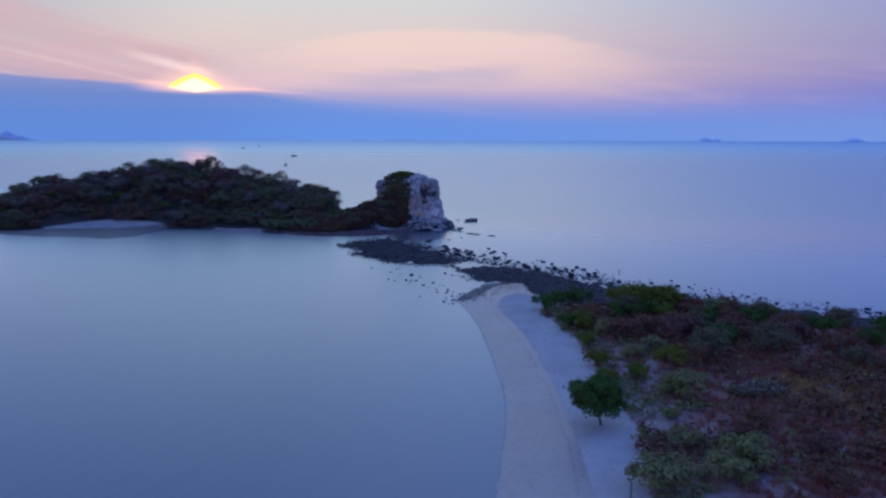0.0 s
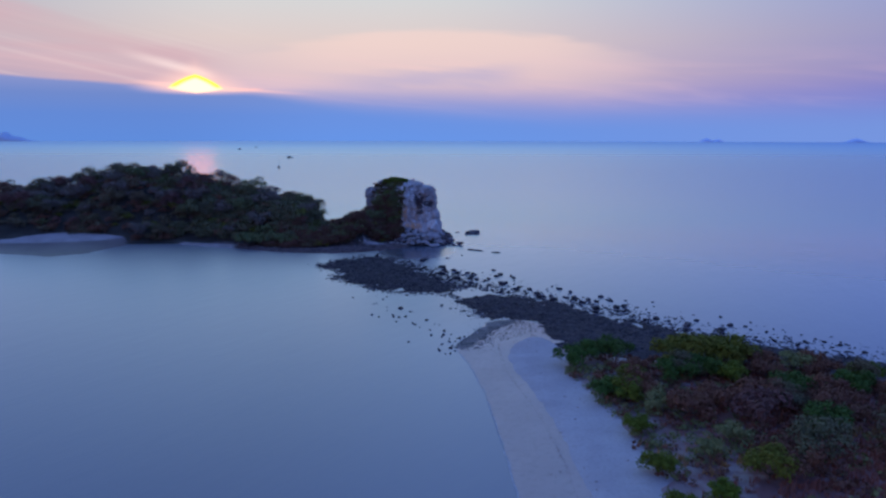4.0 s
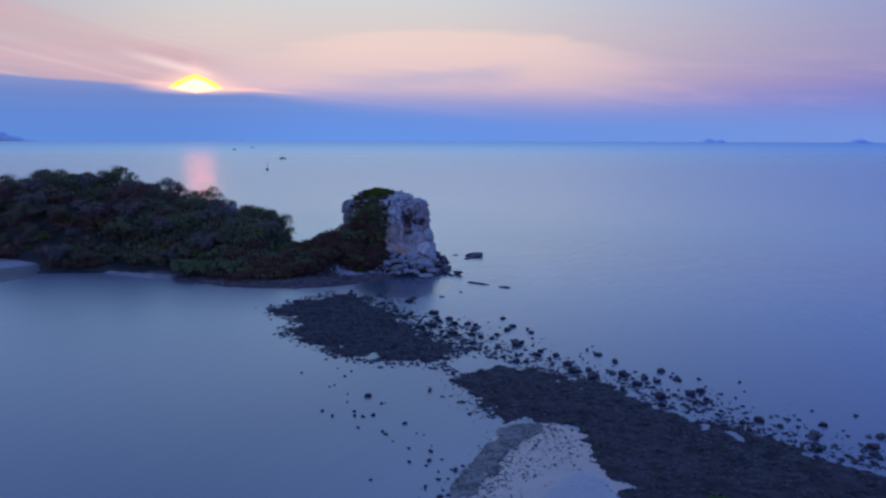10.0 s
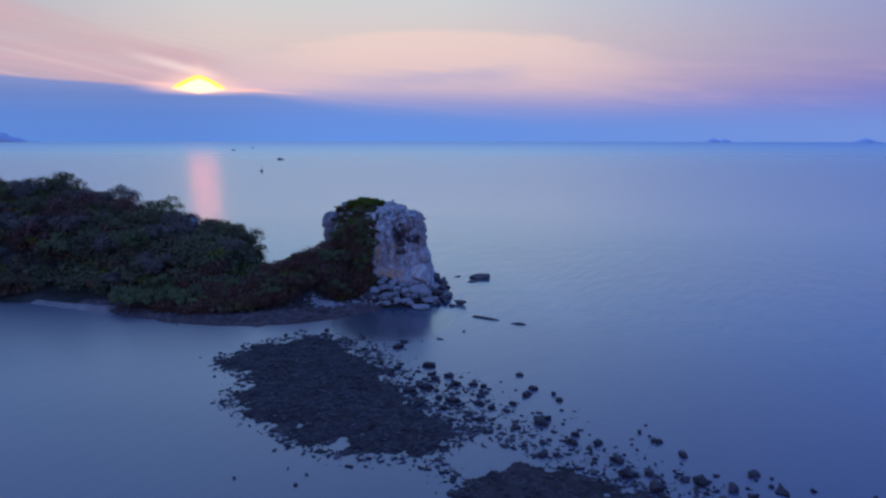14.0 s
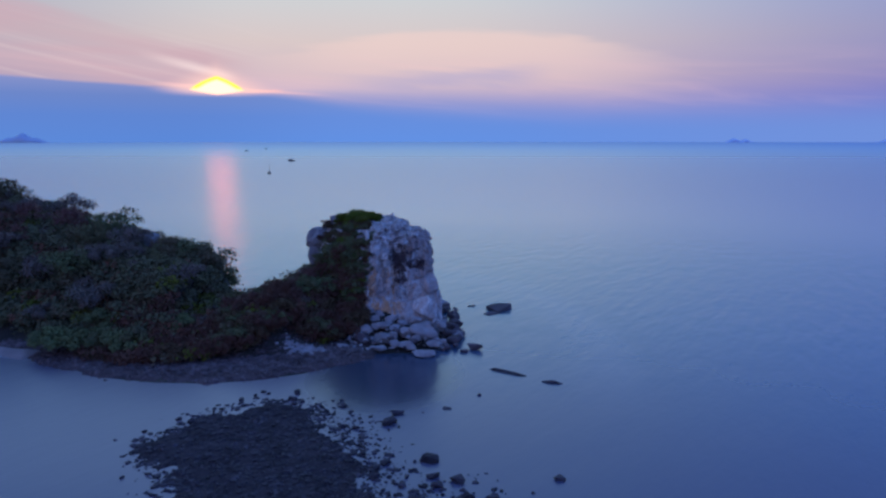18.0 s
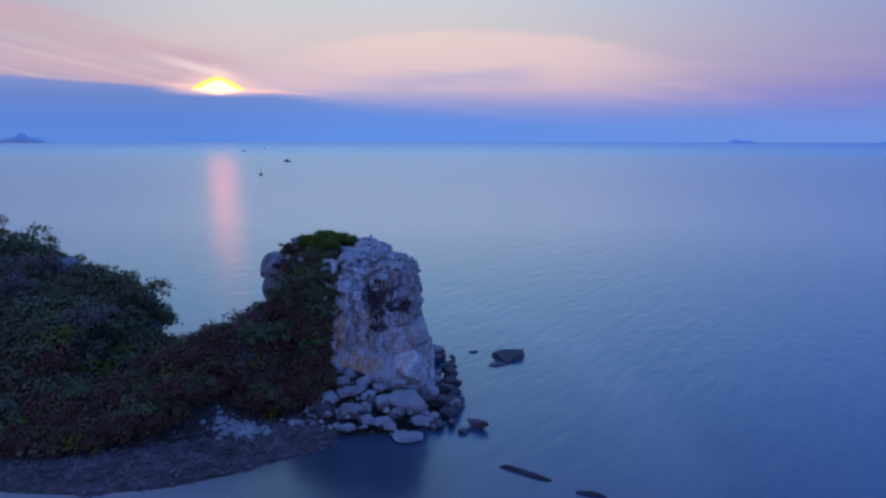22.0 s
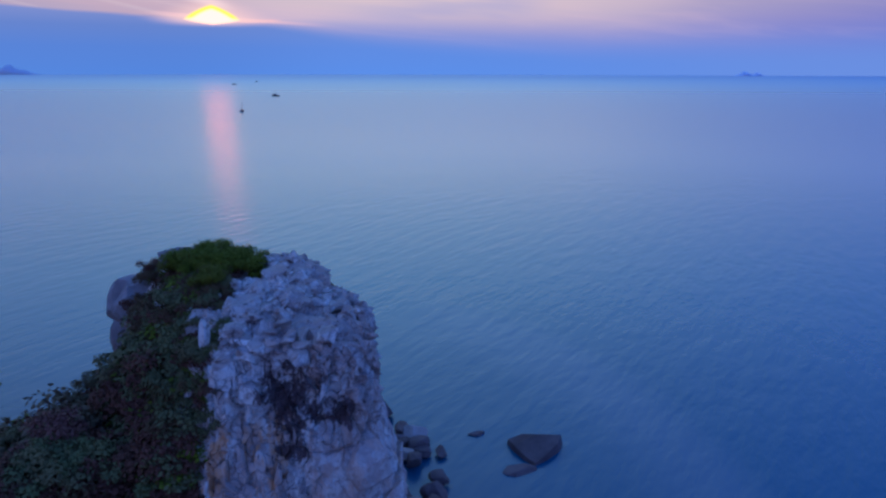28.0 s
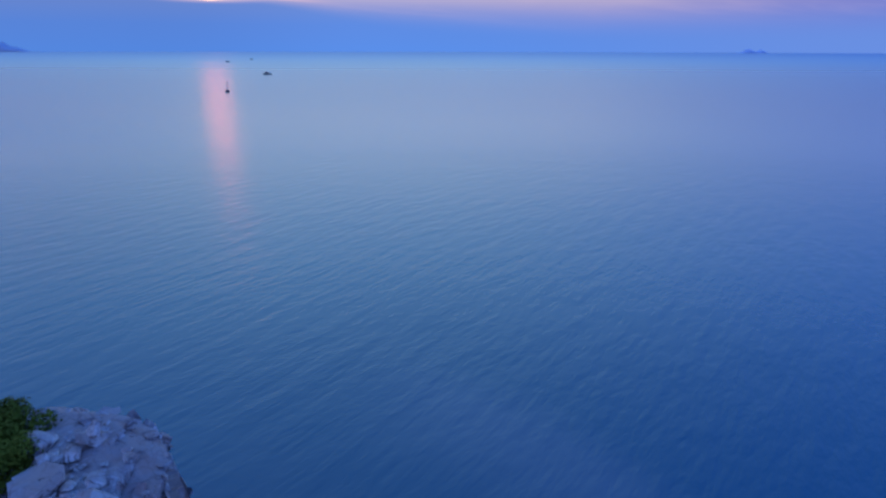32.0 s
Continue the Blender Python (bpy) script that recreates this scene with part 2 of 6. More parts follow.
c = n.mix(n.math("MULTIPLY", n.math("MULTIPLY", n.step(sep[0], -11.4, -12.6), n.step(sep[2], 8.8, 10.2)), 0.45), c, (0.84, 0.85, 0.86))
for size, wide in ((0.75, 0.065), (1.9, 0.055)):
    joint = n.node("ShaderNodeTexVoronoi", inputs={"Vector": warp, "Scale": size})
    joint.feature = "DISTANCE_TO_EDGE"
    joint = joint.outputs["Distance"]
    c = n.mix(n.math("MULTIPLY", n.step(joint, wide, 0.004), n.math("MULTIPLY", n.step(mid, 0.42, 0.58), n.math("MULTIPLY_ADD", n.step(sep[2], 10.0, 12.5), 0.85, 0.10))), c, (0.10, 0.08, 0.085))
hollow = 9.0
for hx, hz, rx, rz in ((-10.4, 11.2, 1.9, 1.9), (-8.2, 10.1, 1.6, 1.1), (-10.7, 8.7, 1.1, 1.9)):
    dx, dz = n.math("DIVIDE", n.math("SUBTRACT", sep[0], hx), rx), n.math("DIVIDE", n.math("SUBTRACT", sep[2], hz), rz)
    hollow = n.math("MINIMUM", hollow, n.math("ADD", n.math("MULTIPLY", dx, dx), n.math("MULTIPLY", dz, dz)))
c = n.mix(n.math("MULTIPLY", n.step(fine, 0.54, 0.66), 0.28), c, (0.14, 0.12, 0.13))
# blotches of lichen and damp, thickest on the seaward half of the face; a warm wash lower down
blotch = n.noise(scaled(n, p, (1.0, 1.0, 0.7)), 1.7, 9, 0.72, 0.5)
damp = n.math("MULTIPLY_ADD", n.step(sep[0], -13.2, -10.8), 0.05, n.math("MULTIPLY", n.step(big, 0.42, 0.62), 0.06))
c = n.mix(n.math("MULTIPLY", n.step(n.math("ADD", blotch, damp), 0.56, 0.63), 0.46), c, (0.185, 0.140, 0.155))
vary = n.math("MULTIPLY_ADD", n.node("ShaderNodeObjectInfo").outputs["Random"], 0.45, n.math("MULTIPLY", n.node("ShaderNodeNewGeometry").outputs["Random Per Island"], 0.45))
c = n.mix(n.math("MULTIPLY", n.step(vary, 0.30, 0.85), 0.55), c, (0.25, 0.195, 0.20))
# upward faces painted darker, to hold back the skylight on them
dimmed_tops = n.step(n.node("ShaderNodeSeparateXYZ", inputs={0: n.node("ShaderNodeNewGeometry").outputs["Normal"]}).outputs[2], 0.35, 0.95)
c = n.mix(n.math("MULTIPLY", dimmed_tops, 0.74), c, (0.225, 0.190, 0.205))
wash = n.noise(scaled(n, p, (1.0, 1.0, 0.45)), 0.9, 6, 0.65, 0.4)
c = n.mix(n.math("MULTIPLY", n.math("MULTIPLY", n.step(wash, 0.47, 0.60), n.step(sep[2], 11.0, 7.5)), 0.5), c, (0.47, 0.325, 0.285))
c = n.mix(n.math("MULTIPLY", n.step(streak, 0.47, 0.58), n.math("MULTIPLY_ADD", n.math("MULTIPLY", n.step(sep[2], 10.5, 8.4), n.step(sep[0], -9.4, -11.4)), 0.68, 0.12)), c, (0.55, 0.27, 0.12))
dark_mottle = n.noise(scaled(n, p, (1.0, 1.0, 0.5)), 1.3, 8, 0.76, 0.3)
c = n.mix(n.math("MULTIPLY", n.step(n.math("SUBTRACT", dark_mottle, n.math("MULTIPLY", n.step(hollow, 0.4, 1.6), 0.16)), 0.445, 0.50), 0.88), c, (0.050, 0.028, 0.036))
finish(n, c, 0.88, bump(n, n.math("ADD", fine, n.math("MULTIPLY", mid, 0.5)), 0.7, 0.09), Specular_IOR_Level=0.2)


def leaf_material(name, a, b, dry):
    m, n = material(name)
    isl = n.node("ShaderNodeNewGeometry").outputs["Random Per Island"]
    clump = n.noise(place_of(n), 0.55, 3)
    c = n.mix(n.math("MULTIPLY_ADD", isl, 0.45, n.math("MULTIPLY", n.step(clump, 0.35, 0.65), 0.55)), a, b)
    c = n.mix(n.math("MULTIPLY", n.node("ShaderNodeObjectInfo").outputs["Random"], 0.45), c, dry)
    finish(n, c, 0.75, Specular_IOR_Level=0.12)
    return m


LEAF = leaf_material("leaf_green", (0.060, 0.085, 0.009), (0.125, 0.155, 0.014), (0.120, 0.085, 0.014))
LEAF_DARK = leaf_material("leaf_dark", (0.082, 0.076, 0.044), (0.132, 0.122, 0.058), (0.165, 0.078, 0.056))
LEAF_YELLOW = leaf_material("leaf_yellow", (0.085, 0.090, 0.012), (0.150, 0.142, 0.017), (0.13, 0.105, 0.017))
LEAF_SAGE = leaf_material("leaf_sage", (0.140, 0.138, 0.050), (0.205, 0.200, 0.072), (0.175, 0.135, 0.060))
LEAF_DRY = leaf_material("leaf_dry", (0.125, 0.048, 0.034), (0.195, 0.082, 0.044), (0.14, 0.06, 0.042))
LEAF_MID = leaf_material("leaf_mid", (0.078, 0.094, 0.042), (0.128, 0.146, 0.055), (0.155, 0.092, 0.056))
# grey-brown of dry trees, made paler to suggest haze over the hill
LEAF_GREY = leaf_material("leaf_grey", (0.112, 0.088, 0.078), (0.172, 0.136, 0.112), (0.160, 0.102, 0.088))
LEAF_DUSK = leaf_material("leaf_dusk", (0.118, 0.050, 0.046), (0.180, 0.080, 0.060), (0.14, 0.062, 0.054))
LEAF_TREE = leaf_material("leaf_tree", (0.034, 0.070, 0.013), (0.066, 0.118, 0.020), (0.05, 0.07, 0.018))
GRASS_DRY = leaf_material("grass_dry", (0.20, 0.095, 0.055), (0.34, 0.175, 0.075), (0.22, 0.11, 0.06))

# near growth kept darker; the far wood's leaf tones are lifted to suggest haze
LEAF_NECK_DIM = leaf_material("leaf_neck_dim", (0.072, 0.043, 0.025), (0.112, 0.071, 0.033), (0.110, 0.056, 0.034))
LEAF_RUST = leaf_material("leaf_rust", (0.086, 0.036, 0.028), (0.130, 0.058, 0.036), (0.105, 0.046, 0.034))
BARK, n = material("bark")
p = place_of(n)
finish(n, n.mix(n.noise(p, 4, 5), (0.06, 0.048, 0.04), (0.13, 0.105, 0.09)), 0.9, bump(n, n.noise(scaled(n, p, (1, 1, 0.3)), 14, 4), 0.7, 0.03))

# sea: pale over the sandy shallows of the bay and round the reef, deep blue in the open
SEA, n = material("sea_water")
p = place_of(n)
sep = n.node("ShaderNodeSeparateXYZ", inputs={0: p}).outputs
patch = n.math("MULTIPLY", n.math("SUBTRACT", n.noise(p, 0.012, 4, 0.55), 0.5), 90.0)
reach = n.math("MULTIPLY_ADD", sep[0], 0.55, n.math("ADD", sep[1], patch))       # grows towards the open sea
deep = n.step(reach, 160.0, 235.0)
body = n.mix(n.step(reach, 60.0, 150.0), (0.112, 0.108, 0.160), (0.080, 0.078, 0.135))
body = n.mix(deep, body, (0.005, 0.077, 0.150))
# bar: pale sheen bending round the stack's seaward side, painted into the water
bx, by = n.math("DIVIDE", n.math("ADD", sep[0], 12.0), 30.5), n.math("DIVIDE", n.math("SUBTRACT", sep[1], 203.0), 50.0)
bar = n.math("SQRT", n.math("ADD", n.math("MULTIPLY", bx, bx), n.math("MULTIPLY", by, by)))
bar = n.math("MULTIPLY", n.math("MULTIPLY", n.step(bar, 0.72, 0.98), n.step(n.math("ADD", bar, n.math("MULTIPLY", patch, 0.002)), 1.16, 1.0)), n.math("MULTIPLY", n.step(sep[0], -14.0, 0.0), n.step(sep[1], 176.0, 200.0)))
body = n.mix(n.math("MULTIPLY", bar, 0.24), body, (0.22, 0.215, 0.27))
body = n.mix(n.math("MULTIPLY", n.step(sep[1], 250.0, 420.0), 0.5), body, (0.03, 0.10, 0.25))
sandy = n.math("MULTIPLY", n.step(sep[0], -24.0, 4.0), n.math("MULTIPLY", n.step(sep[1], 140.0, 112.0), n.step(sep[0], 24.0, 10.0)))
body = n.mix(n.math("MULTIPLY", sandy, 0.8), body, (0.20, 0.185, 0.225))
mud = n.math("MULTIPLY", n.math("MULTIPLY", n.step(sep[0], -62.0, -42.0), n.step(sep[0], -11.0, -17.0)), n.math("MULTIPLY", n.step(sep[1], 150.0, 170.0), n.step(sep[1], 202.0, 192.0)))
body = n.mix(n.math("MULTIPLY", mud, 0.75), body, (0.165, 0.130, 0.160))
body = n.mix(n.step(sep[0], -20.0, -75.0), body, n.mix(1.0, body, (0.80, 0.80, 0.84), "MULTIPLY"))
swell = n.noise(scaled(n, n.node("ShaderNodeVectorRotate", rotation_type="Z_AXIS", inputs={"Vector": p, "Angle": radians(-64)}).outputs[0], (0.32, 1.0, 1.0)), 0.42, 4, 0.55)
ripple = n.noise(scaled(n, n.node("ShaderNodeVectorRotate", rotation_type="Z_AXIS", inputs={"Vector": p, "Angle": radians(-58)}).outputs[0], (0.4, 1.0, 1.0)), 1.3, 3, 0.5)
calm = n.math("MULTIPLY_ADD", n.step(reach, 150.0, 260.0), 0.82, 0.18)
# the stack's dark reflection painted into the water here, and a smoother surface
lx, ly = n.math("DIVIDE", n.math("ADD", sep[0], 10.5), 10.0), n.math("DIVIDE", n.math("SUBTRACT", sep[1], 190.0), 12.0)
stack_reflection = n.step(n.math("ADD", n.math("MULTIPLY", lx, lx), n.math("MULTIPLY", ly, ly)), 1.2, 0.3)
body = n.mix(n.math("MULTIPLY", stack_reflection, 0.7), body, (0.026, 0.036, 0.052))
gust = n.math("MULTIPLY_ADD", n.step(n.noise(scaled(n, p, (0.4, 1.0, 1.0)), 0.006, 4, 0.6), 0.35, 0.65), 0.5, 0.5)
height = n.math("MULTIPLY", n.math("ADD", swell, n.math("MULTIPLY", ripple, 0.28)), n.math("MULTIPLY", calm, gust))
wave = bump(n, height, 1.0, 0.20)
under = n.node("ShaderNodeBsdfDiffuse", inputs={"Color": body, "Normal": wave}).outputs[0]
# shine tinted bluer and dimmer far out, distance haze put into the colour
shine = n.node("ShaderNodeBsdfGlossy", inputs={"Color": n.mix(n.step(sep[1], 500.0, 4200.0), n.mix(n.step(sep[1], 175.0, 270.0), (0.97, 0.95, 1.0), (0.79, 0.93, 1.0)), (0.54, 0.66, 0.88)), "Roughness": n.math("ADD", n.math("MULTIPLY", n.step(sep[1], 450.0, 2500.0), 0.20), n.math("SUBTRACT", n.math("MULTIPLY_ADD", calm, -0.13, 0.35), n.math("MULTIPLY", stack_reflection, 0.12))), "Normal": wave}).outputs[0]
mirror = n.math("MULTIPLY_ADD", n.node("ShaderNodeFresnel", inputs={"IOR": 1.48, "Normal": wave}).outputs[0], 1.28, -0.022)
mirror = n.math("MINIMUM", n.math("MAXIMUM", mirror, 0.012), 0.645)
surface = n.node("ShaderNodeMixShader", inputs={0: mirror})
n.links.new(under, surface.inputs[1])
n.links.new(shine, surface.inputs[2])
n.links.new(surface.outputs[0], n.node("ShaderNodeOutputMaterial").inputs[0])

HAZE, n = material("far_island_haze")
finish(n, n.mix(n.noise(place_of(n), 0.01, 4), (0.40, 0.46, 0.60), (0.42, 0.48, 0.62)), 1.0)
HAZE_FAINT, n = material("far_island_faint_haze")
finish(n, n.mix(n.noise(place_of(n), 0.01, 4), (0.50, 0.57, 0.76), (0.52, 0.59, 0.78)), 1.0)
HULL, n = material("hull_paint")
finish(n, n.mix(n.noise(place_of(n), 1.2, 4), (0.03, 0.035, 0.05), (0.07, 0.07, 0.08)), 0.6)
CABIN, n = material("cabin_paint")
finish(n, n.mix(n.noise(place_of(n), 1.5, 4), (0.10, 0.10, 0.11), (0.18, 0.17, 0.17)), 0.6)

# ---------------------------------------------------------------- mesh helpers


def mesh_of(name, verts, faces, mat, smooth=False):
    """A mesh from arrays: vertices (n, 3) and faces (m, 3 or 4)."""
    verts, faces = np.asarray(verts, np.float32), np.asarray(faces, np.int32)
    k = faces.shape[1]
    me = bpy.data.meshes.new(name)
    me.vertices.add(len(verts))
    me.vertices.foreach_set("co", verts.ravel())
    me.loops.add(faces.size)
    me.loops.foreach_set("vertex_index", faces.ravel())
    me.polygons.add(len(faces))
    me.polygons.foreach_set("loop_start", np.arange(0, faces.size, k, dtype=np.int32))
    me.polygons.foreach_set("use_smooth", np.full(len(faces), smooth))
    me.update(calc_edges=True)
    me.materials.append(mat)
    return me


def part(name, me, parent, label=""):
    ob = new(name, me)
    ob.parent = parent
    return tagged(ob, label)


def grid_faces(nx, ny, wrap=False):
    i, j = np.meshgrid(np.arange(nx if wrap else nx - 1), np.arange(ny - 1), indexing="ij")
    a, b = i * ny + j, ((i + 1) % nx) * ny + j
    return np.stack([a, b, b + 1, a + 1], -1).reshape(-1, 4)


def sdf(poly, x, y):
    """Distance to a closed outline, positive inside."""
    q = np.asarray(poly, float)
    d, inside = np.full(x.shape, 1e9), np.zeros(x.shape, bool)
    for (ax, ay), (bx, by) in zip(q, np.roll(q, -1, 0)):
        ex, ey = bx - ax, by - ay
        t = np.clip(((x - ax) * ex + (y - ay) * ey) / (ex * ex + ey * ey), 0, 1)
        d = np.minimum(d, np.hypot(x - ax - t * ex, y - ay - t * ey))
        cross = (ay > y) != (by > y)
        with np.errstate(divide="ignore", invalid="ignore"):
            inside ^= cross & (x < (bx - ax) * (y - ay) / (by - ay) + ax)
    return np.where(inside, d, -d)


def smooth(a, b, x):
    t = np.clip((x - a) / (b - a), 0, 1)
    return t * t * (3 - 2 * t)


def lumps(x, y, scale, seed=0, octaves=3):
    """Soft value noise on arrays, about -1 to 1."""
    out, amp = np.zeros(np.shape(x)), 1.0
    for o in range(octaves):
        r = np.random.default_rng(1000 + seed * 17 + o)
        table = r.uniform(-1, 1, (64, 64))
        u, v = np.asarray(x) / scale, np.asarray(y) / scale
        i, j = np.floor(u).astype(int), np.floor(v).astype(int)
        fu, fv = u - i, v - j
        fu, fv = fu * fu * (3 - 2 * fu), fv * fv * (3 - 2 * fv)
        g = lambda a, b: table[a % 64, b % 64]
        out += amp * ((g(i, j) * (1 - fu) + g(i + 1, j) * fu) * (1 - fv) + (g(i, j + 1) * (1 - fu) + g(i + 1, j + 1) * fu) * fv)
        scale, amp = scale / 2.1, amp * 0.5
    return out / 1.6


def sheet(name, poly, height, pitch, margin, mat, label, category):
    """A ground sheet: a height field over an outline, dipping out of sight beyond it."""
    q = np.asarray(poly, float)
    (x0, y0), (x1, y1) = q.min(0) - margin, q.max(0) + margin
    xs, ys = np.arange(x0, x1 + pitch, pitch), np.arange(y0, y1 + pitch, pitch)
    X, Y = np.meshgrid(xs, ys, indexing="ij")
    Zs = height(X, Y)
    f = grid_faces(len(xs), len(ys))
    keep = (sdf(poly, X, Y) > -margin).ravel()
    f = f[keep[f].all(1)]
    used = np.unique(f)
    remap = np.zeros(X.size, int)
    remap[used] = np.arange(len(used))
    me = mesh_of(name, np.stack([X, Y, Zs], -1).reshape(-1, 3)[used], remap[f], mat, True)
    return tagged(new(name, me), label, category, kind="structure")


# ---------------------------------------------------------------- plan: shore lines
SPIT = [(-9, -80), (-5, -20), (0, 20), (3, 47), (4.2, 57), (5.2, 66), (5.2, 74), (4.4, 86), (3.2, 98), (1.6, 106), (0, 112), (0.6, 116), (2.4, 119.5), (5, 125.5),
        (10, 127), (14, 124), (24, 119), (36, 112), (47, 106), (70, 95), (120, 73), (220, 52), (220, -80)]
DRY = [(0, -80), (6, 0), (10, 40), (11.2, 56), (11.2, 66), (10.4, 78), (9.6, 90), (8.2, 97), (7.2, 103), (6.7, 107), (7.1, 110), (8.2, 112.8), (9.8, 114.8), (11.6, 115.2), (12.4, 113.5), (13.5, 109), (30, 103), (60, 92), (60, -80)]
SCRUB = [(9, -80), (12, 20), (14, 44), (15.2, 50), (15.5, 56), (16.8, 62), (15.6, 69), (16.4, 76), (16.0, 85), (14.4, 93), (12.8, 99), (13.2, 104), (14.2, 109), (17, 108),
         (20.5, 104.4), (24, 105.5), (32, 105.5), (46, 99.5), (70, 89.5), (120, 68), (220, 47), (220, -80)]
REEF_A = [(5.5, 126.8), (8, 127.6), (11.6, 127.2), (13.1, 123.8), (12.1, 121), (12.6, 117), (12.9, 112.5), (13.7, 109.5), (16, 106.5), (21, 104.6), (30, 105.5), (50, 96), (80, 82), (130, 60), (134, 71), (92, 90), (72, 99.5),
          (58, 107), (45, 113), (36.6, 117.6), (31.7, 122.6), (28.6, 125.4), (25.4, 128.6), (22, 131.8), (19, 136), (15.4, 139.3), (10.7, 142.2), (6.8, 143.4), (2, 140.8), (0.2, 138.7), (2.6, 134), (4.2, 130)]
REEF_B = [(-30.4, 170), (-27, 177), (-21, 182), (-16.5, 179), (-12, 172.5), (-8.5, 166), (-5.5, 159.5), (-1.8, 153.2), (1.4, 149.6), (-3.3, 145.1), (-9, 145.4), (-14, 147), (-18.6, 151.5), (-23, 155.7), (-24.8, 158.5), (-23.4, 163.5), (-26, 166)]
ISLAND = [(-5, 201.5), (-3.6, 205), (-5.0, 212), (-9.5, 221), (-12, 227), (-20, 232), (-25, 230), (-31, 224.5), (-36, 222), (-41, 222.6), (-45, 226), (-53, 238), (-68, 252), (-95, 264), (-125, 266), (-152, 256),
          (-170, 238), (-176, 218), (-166, 203), (-150, 195), (-136, 192), (-120, 196), (-106, 201), (-93, 199), (-84, 200), (-72, 201), (-58, 197), (-49, 191), (-44, 188.5),
          (-37, 187.2), (-31, 187.2), (-25.5, 188.5), (-20.5, 191), (-17, 194.5), (-13.5, 199), (-8, 199.5)]
COVE_SAND = [(-150, 192), (-137, 190), (-122, 184.5), (-108, 182.5), (-97, 180), (-91, 185), (-88, 196), (-90, 203), (-98, 210), (-125, 213), (-140, 204)]

RIDGE_X = [-176, -163, -155, -148, -142, -132, -122, -112, -103, -97, -90, -80, -66, -54, -47, -43.5, -41.5, -40, -36, -33, -30, -26, -22, 0]
RIDGE_Z = [1.5, 4.0, 5.0, 6.8, 8.2, 9.2, 10.4, 11.2, 13.8, 15.3, 12.8, 13.2, 10.3, 9.0, 8.0, 7.8, 7.0, 3.4, 2.0, 3.2, 4.6, 5.6, 5.0, 2.0]


def island_height(x, y):
    d = sdf(ISLAND, x, y)
    ridge = np.interp(x, RIDGE_X, RIDGE_Z)
    low = np.interp(x, [-56, -44, -19, -14.5], [0.0, 4.2, 4.2, 0.0]) * smooth(213, 206, y)
    rise = smooth(1.5 + low, np.interp(x, [-120, -60, -45, -38, -20], [26, 17, 11, 10, 10]) + low, d)
    return np.where(d > 0, 0.12 + 0.07 * np.minimum(d, 8) + ridge * rise, 0.10 + 0.16 * d) + 0.22 * lumps(x, y, 3.0, 3) * smooth(-1, 3, d)


def sand_height(x, y):
    d = sdf(SPIT, x, y) + 0.35 * lumps(x, y, 7, 1)
    return np.where(d > 0, 1.35 * (1 - np.exp(-np.maximum(d, 0) / 10.0)), 0.10 * d) + 0.012 * lumps(x, y, 1.4, 2)


def dry_height(x, y):
    d = sdf(DRY, x, y) + 0.35 * lumps(x, y, 6, 5)
    return sand_height(x, y) + np.where(d > 0, 0.03 + 0.16 * (1 - np.exp(-d / 0.8)), 0.12 * d) + 0.04 * lumps(x, y, 1.1, 6)


def scrub_height(x, y):
    d = sdf(SCRUB, x, y) + 1.7 * lumps(x, y, 4.2, 8)
    return sand_height(x, y) + np.where(d > 0, 0.16 + 0.14 * (1 - np.exp(-d / 1.5)), 0.25 * d) + 0.09 * lumps(x, y, 2.0, 9)


def reef_height(poly, x, y, seed):
    d = sdf(poly, x, y) + 1.3 * lumps(x, y, 3.0, seed) + 0.7 * lumps(x, y, 1.1, seed + 4)
    base = np.where(d > 0, 0.30 * (1 - np.exp(-d / 2.0)), 0.22 * d) - 0.34 * smooth(0.30, 0.75, lumps(x, y, 3.6, seed + 5)) * smooth(7.0, 1.0, d)
    ground = np.maximum(sand_height(x, y) - 0.03, 0) if poly is REEF_A else 0
    return base + ground * np.where(d > 0, 1, 0.6) + (0.10 * lumps(x, y, 0.9, seed + 1, 2) + 0.07 * lumps(x, y, 0.42, seed + 2, 1))


sea_r = np.concatenate([np.linspace(0, 400, 9), [800, 1600, 3000, 4985]])
sea_t = np.linspace(0, 2 * np.pi, 96, endpoint=False)
RR, TT = np.meshgrid(sea_r[1:], sea_t, indexing="ij")
sv = np.concatenate([np.stack([RR * np.sin(TT), 100 + RR * np.cos(TT), np.zeros_like(RR)], -1).reshape(-1, 3), [[0, 100, 0]]])
sf = [(i * 96 + j, (i + 1) * 96 + j, (i + 1) * 96 + (j + 1) % 96, i * 96 + (j + 1) % 96) for i in range(len(sea_r) - 2) for j in range(96)]
sf += [(len(sv) - 1, j, (j + 1) % 96, (j + 1) % 96) for j in range(96)]
me = bpy.data.meshes.new("water")
me.from_pydata([tuple(v) for v in sv], [], [tuple(dict.fromkeys(f)) for f in sf])
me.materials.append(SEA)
if me.polygons[0].normal.z < 0:
    me.flip_normals()
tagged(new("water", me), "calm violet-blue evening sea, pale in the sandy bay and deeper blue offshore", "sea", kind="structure")

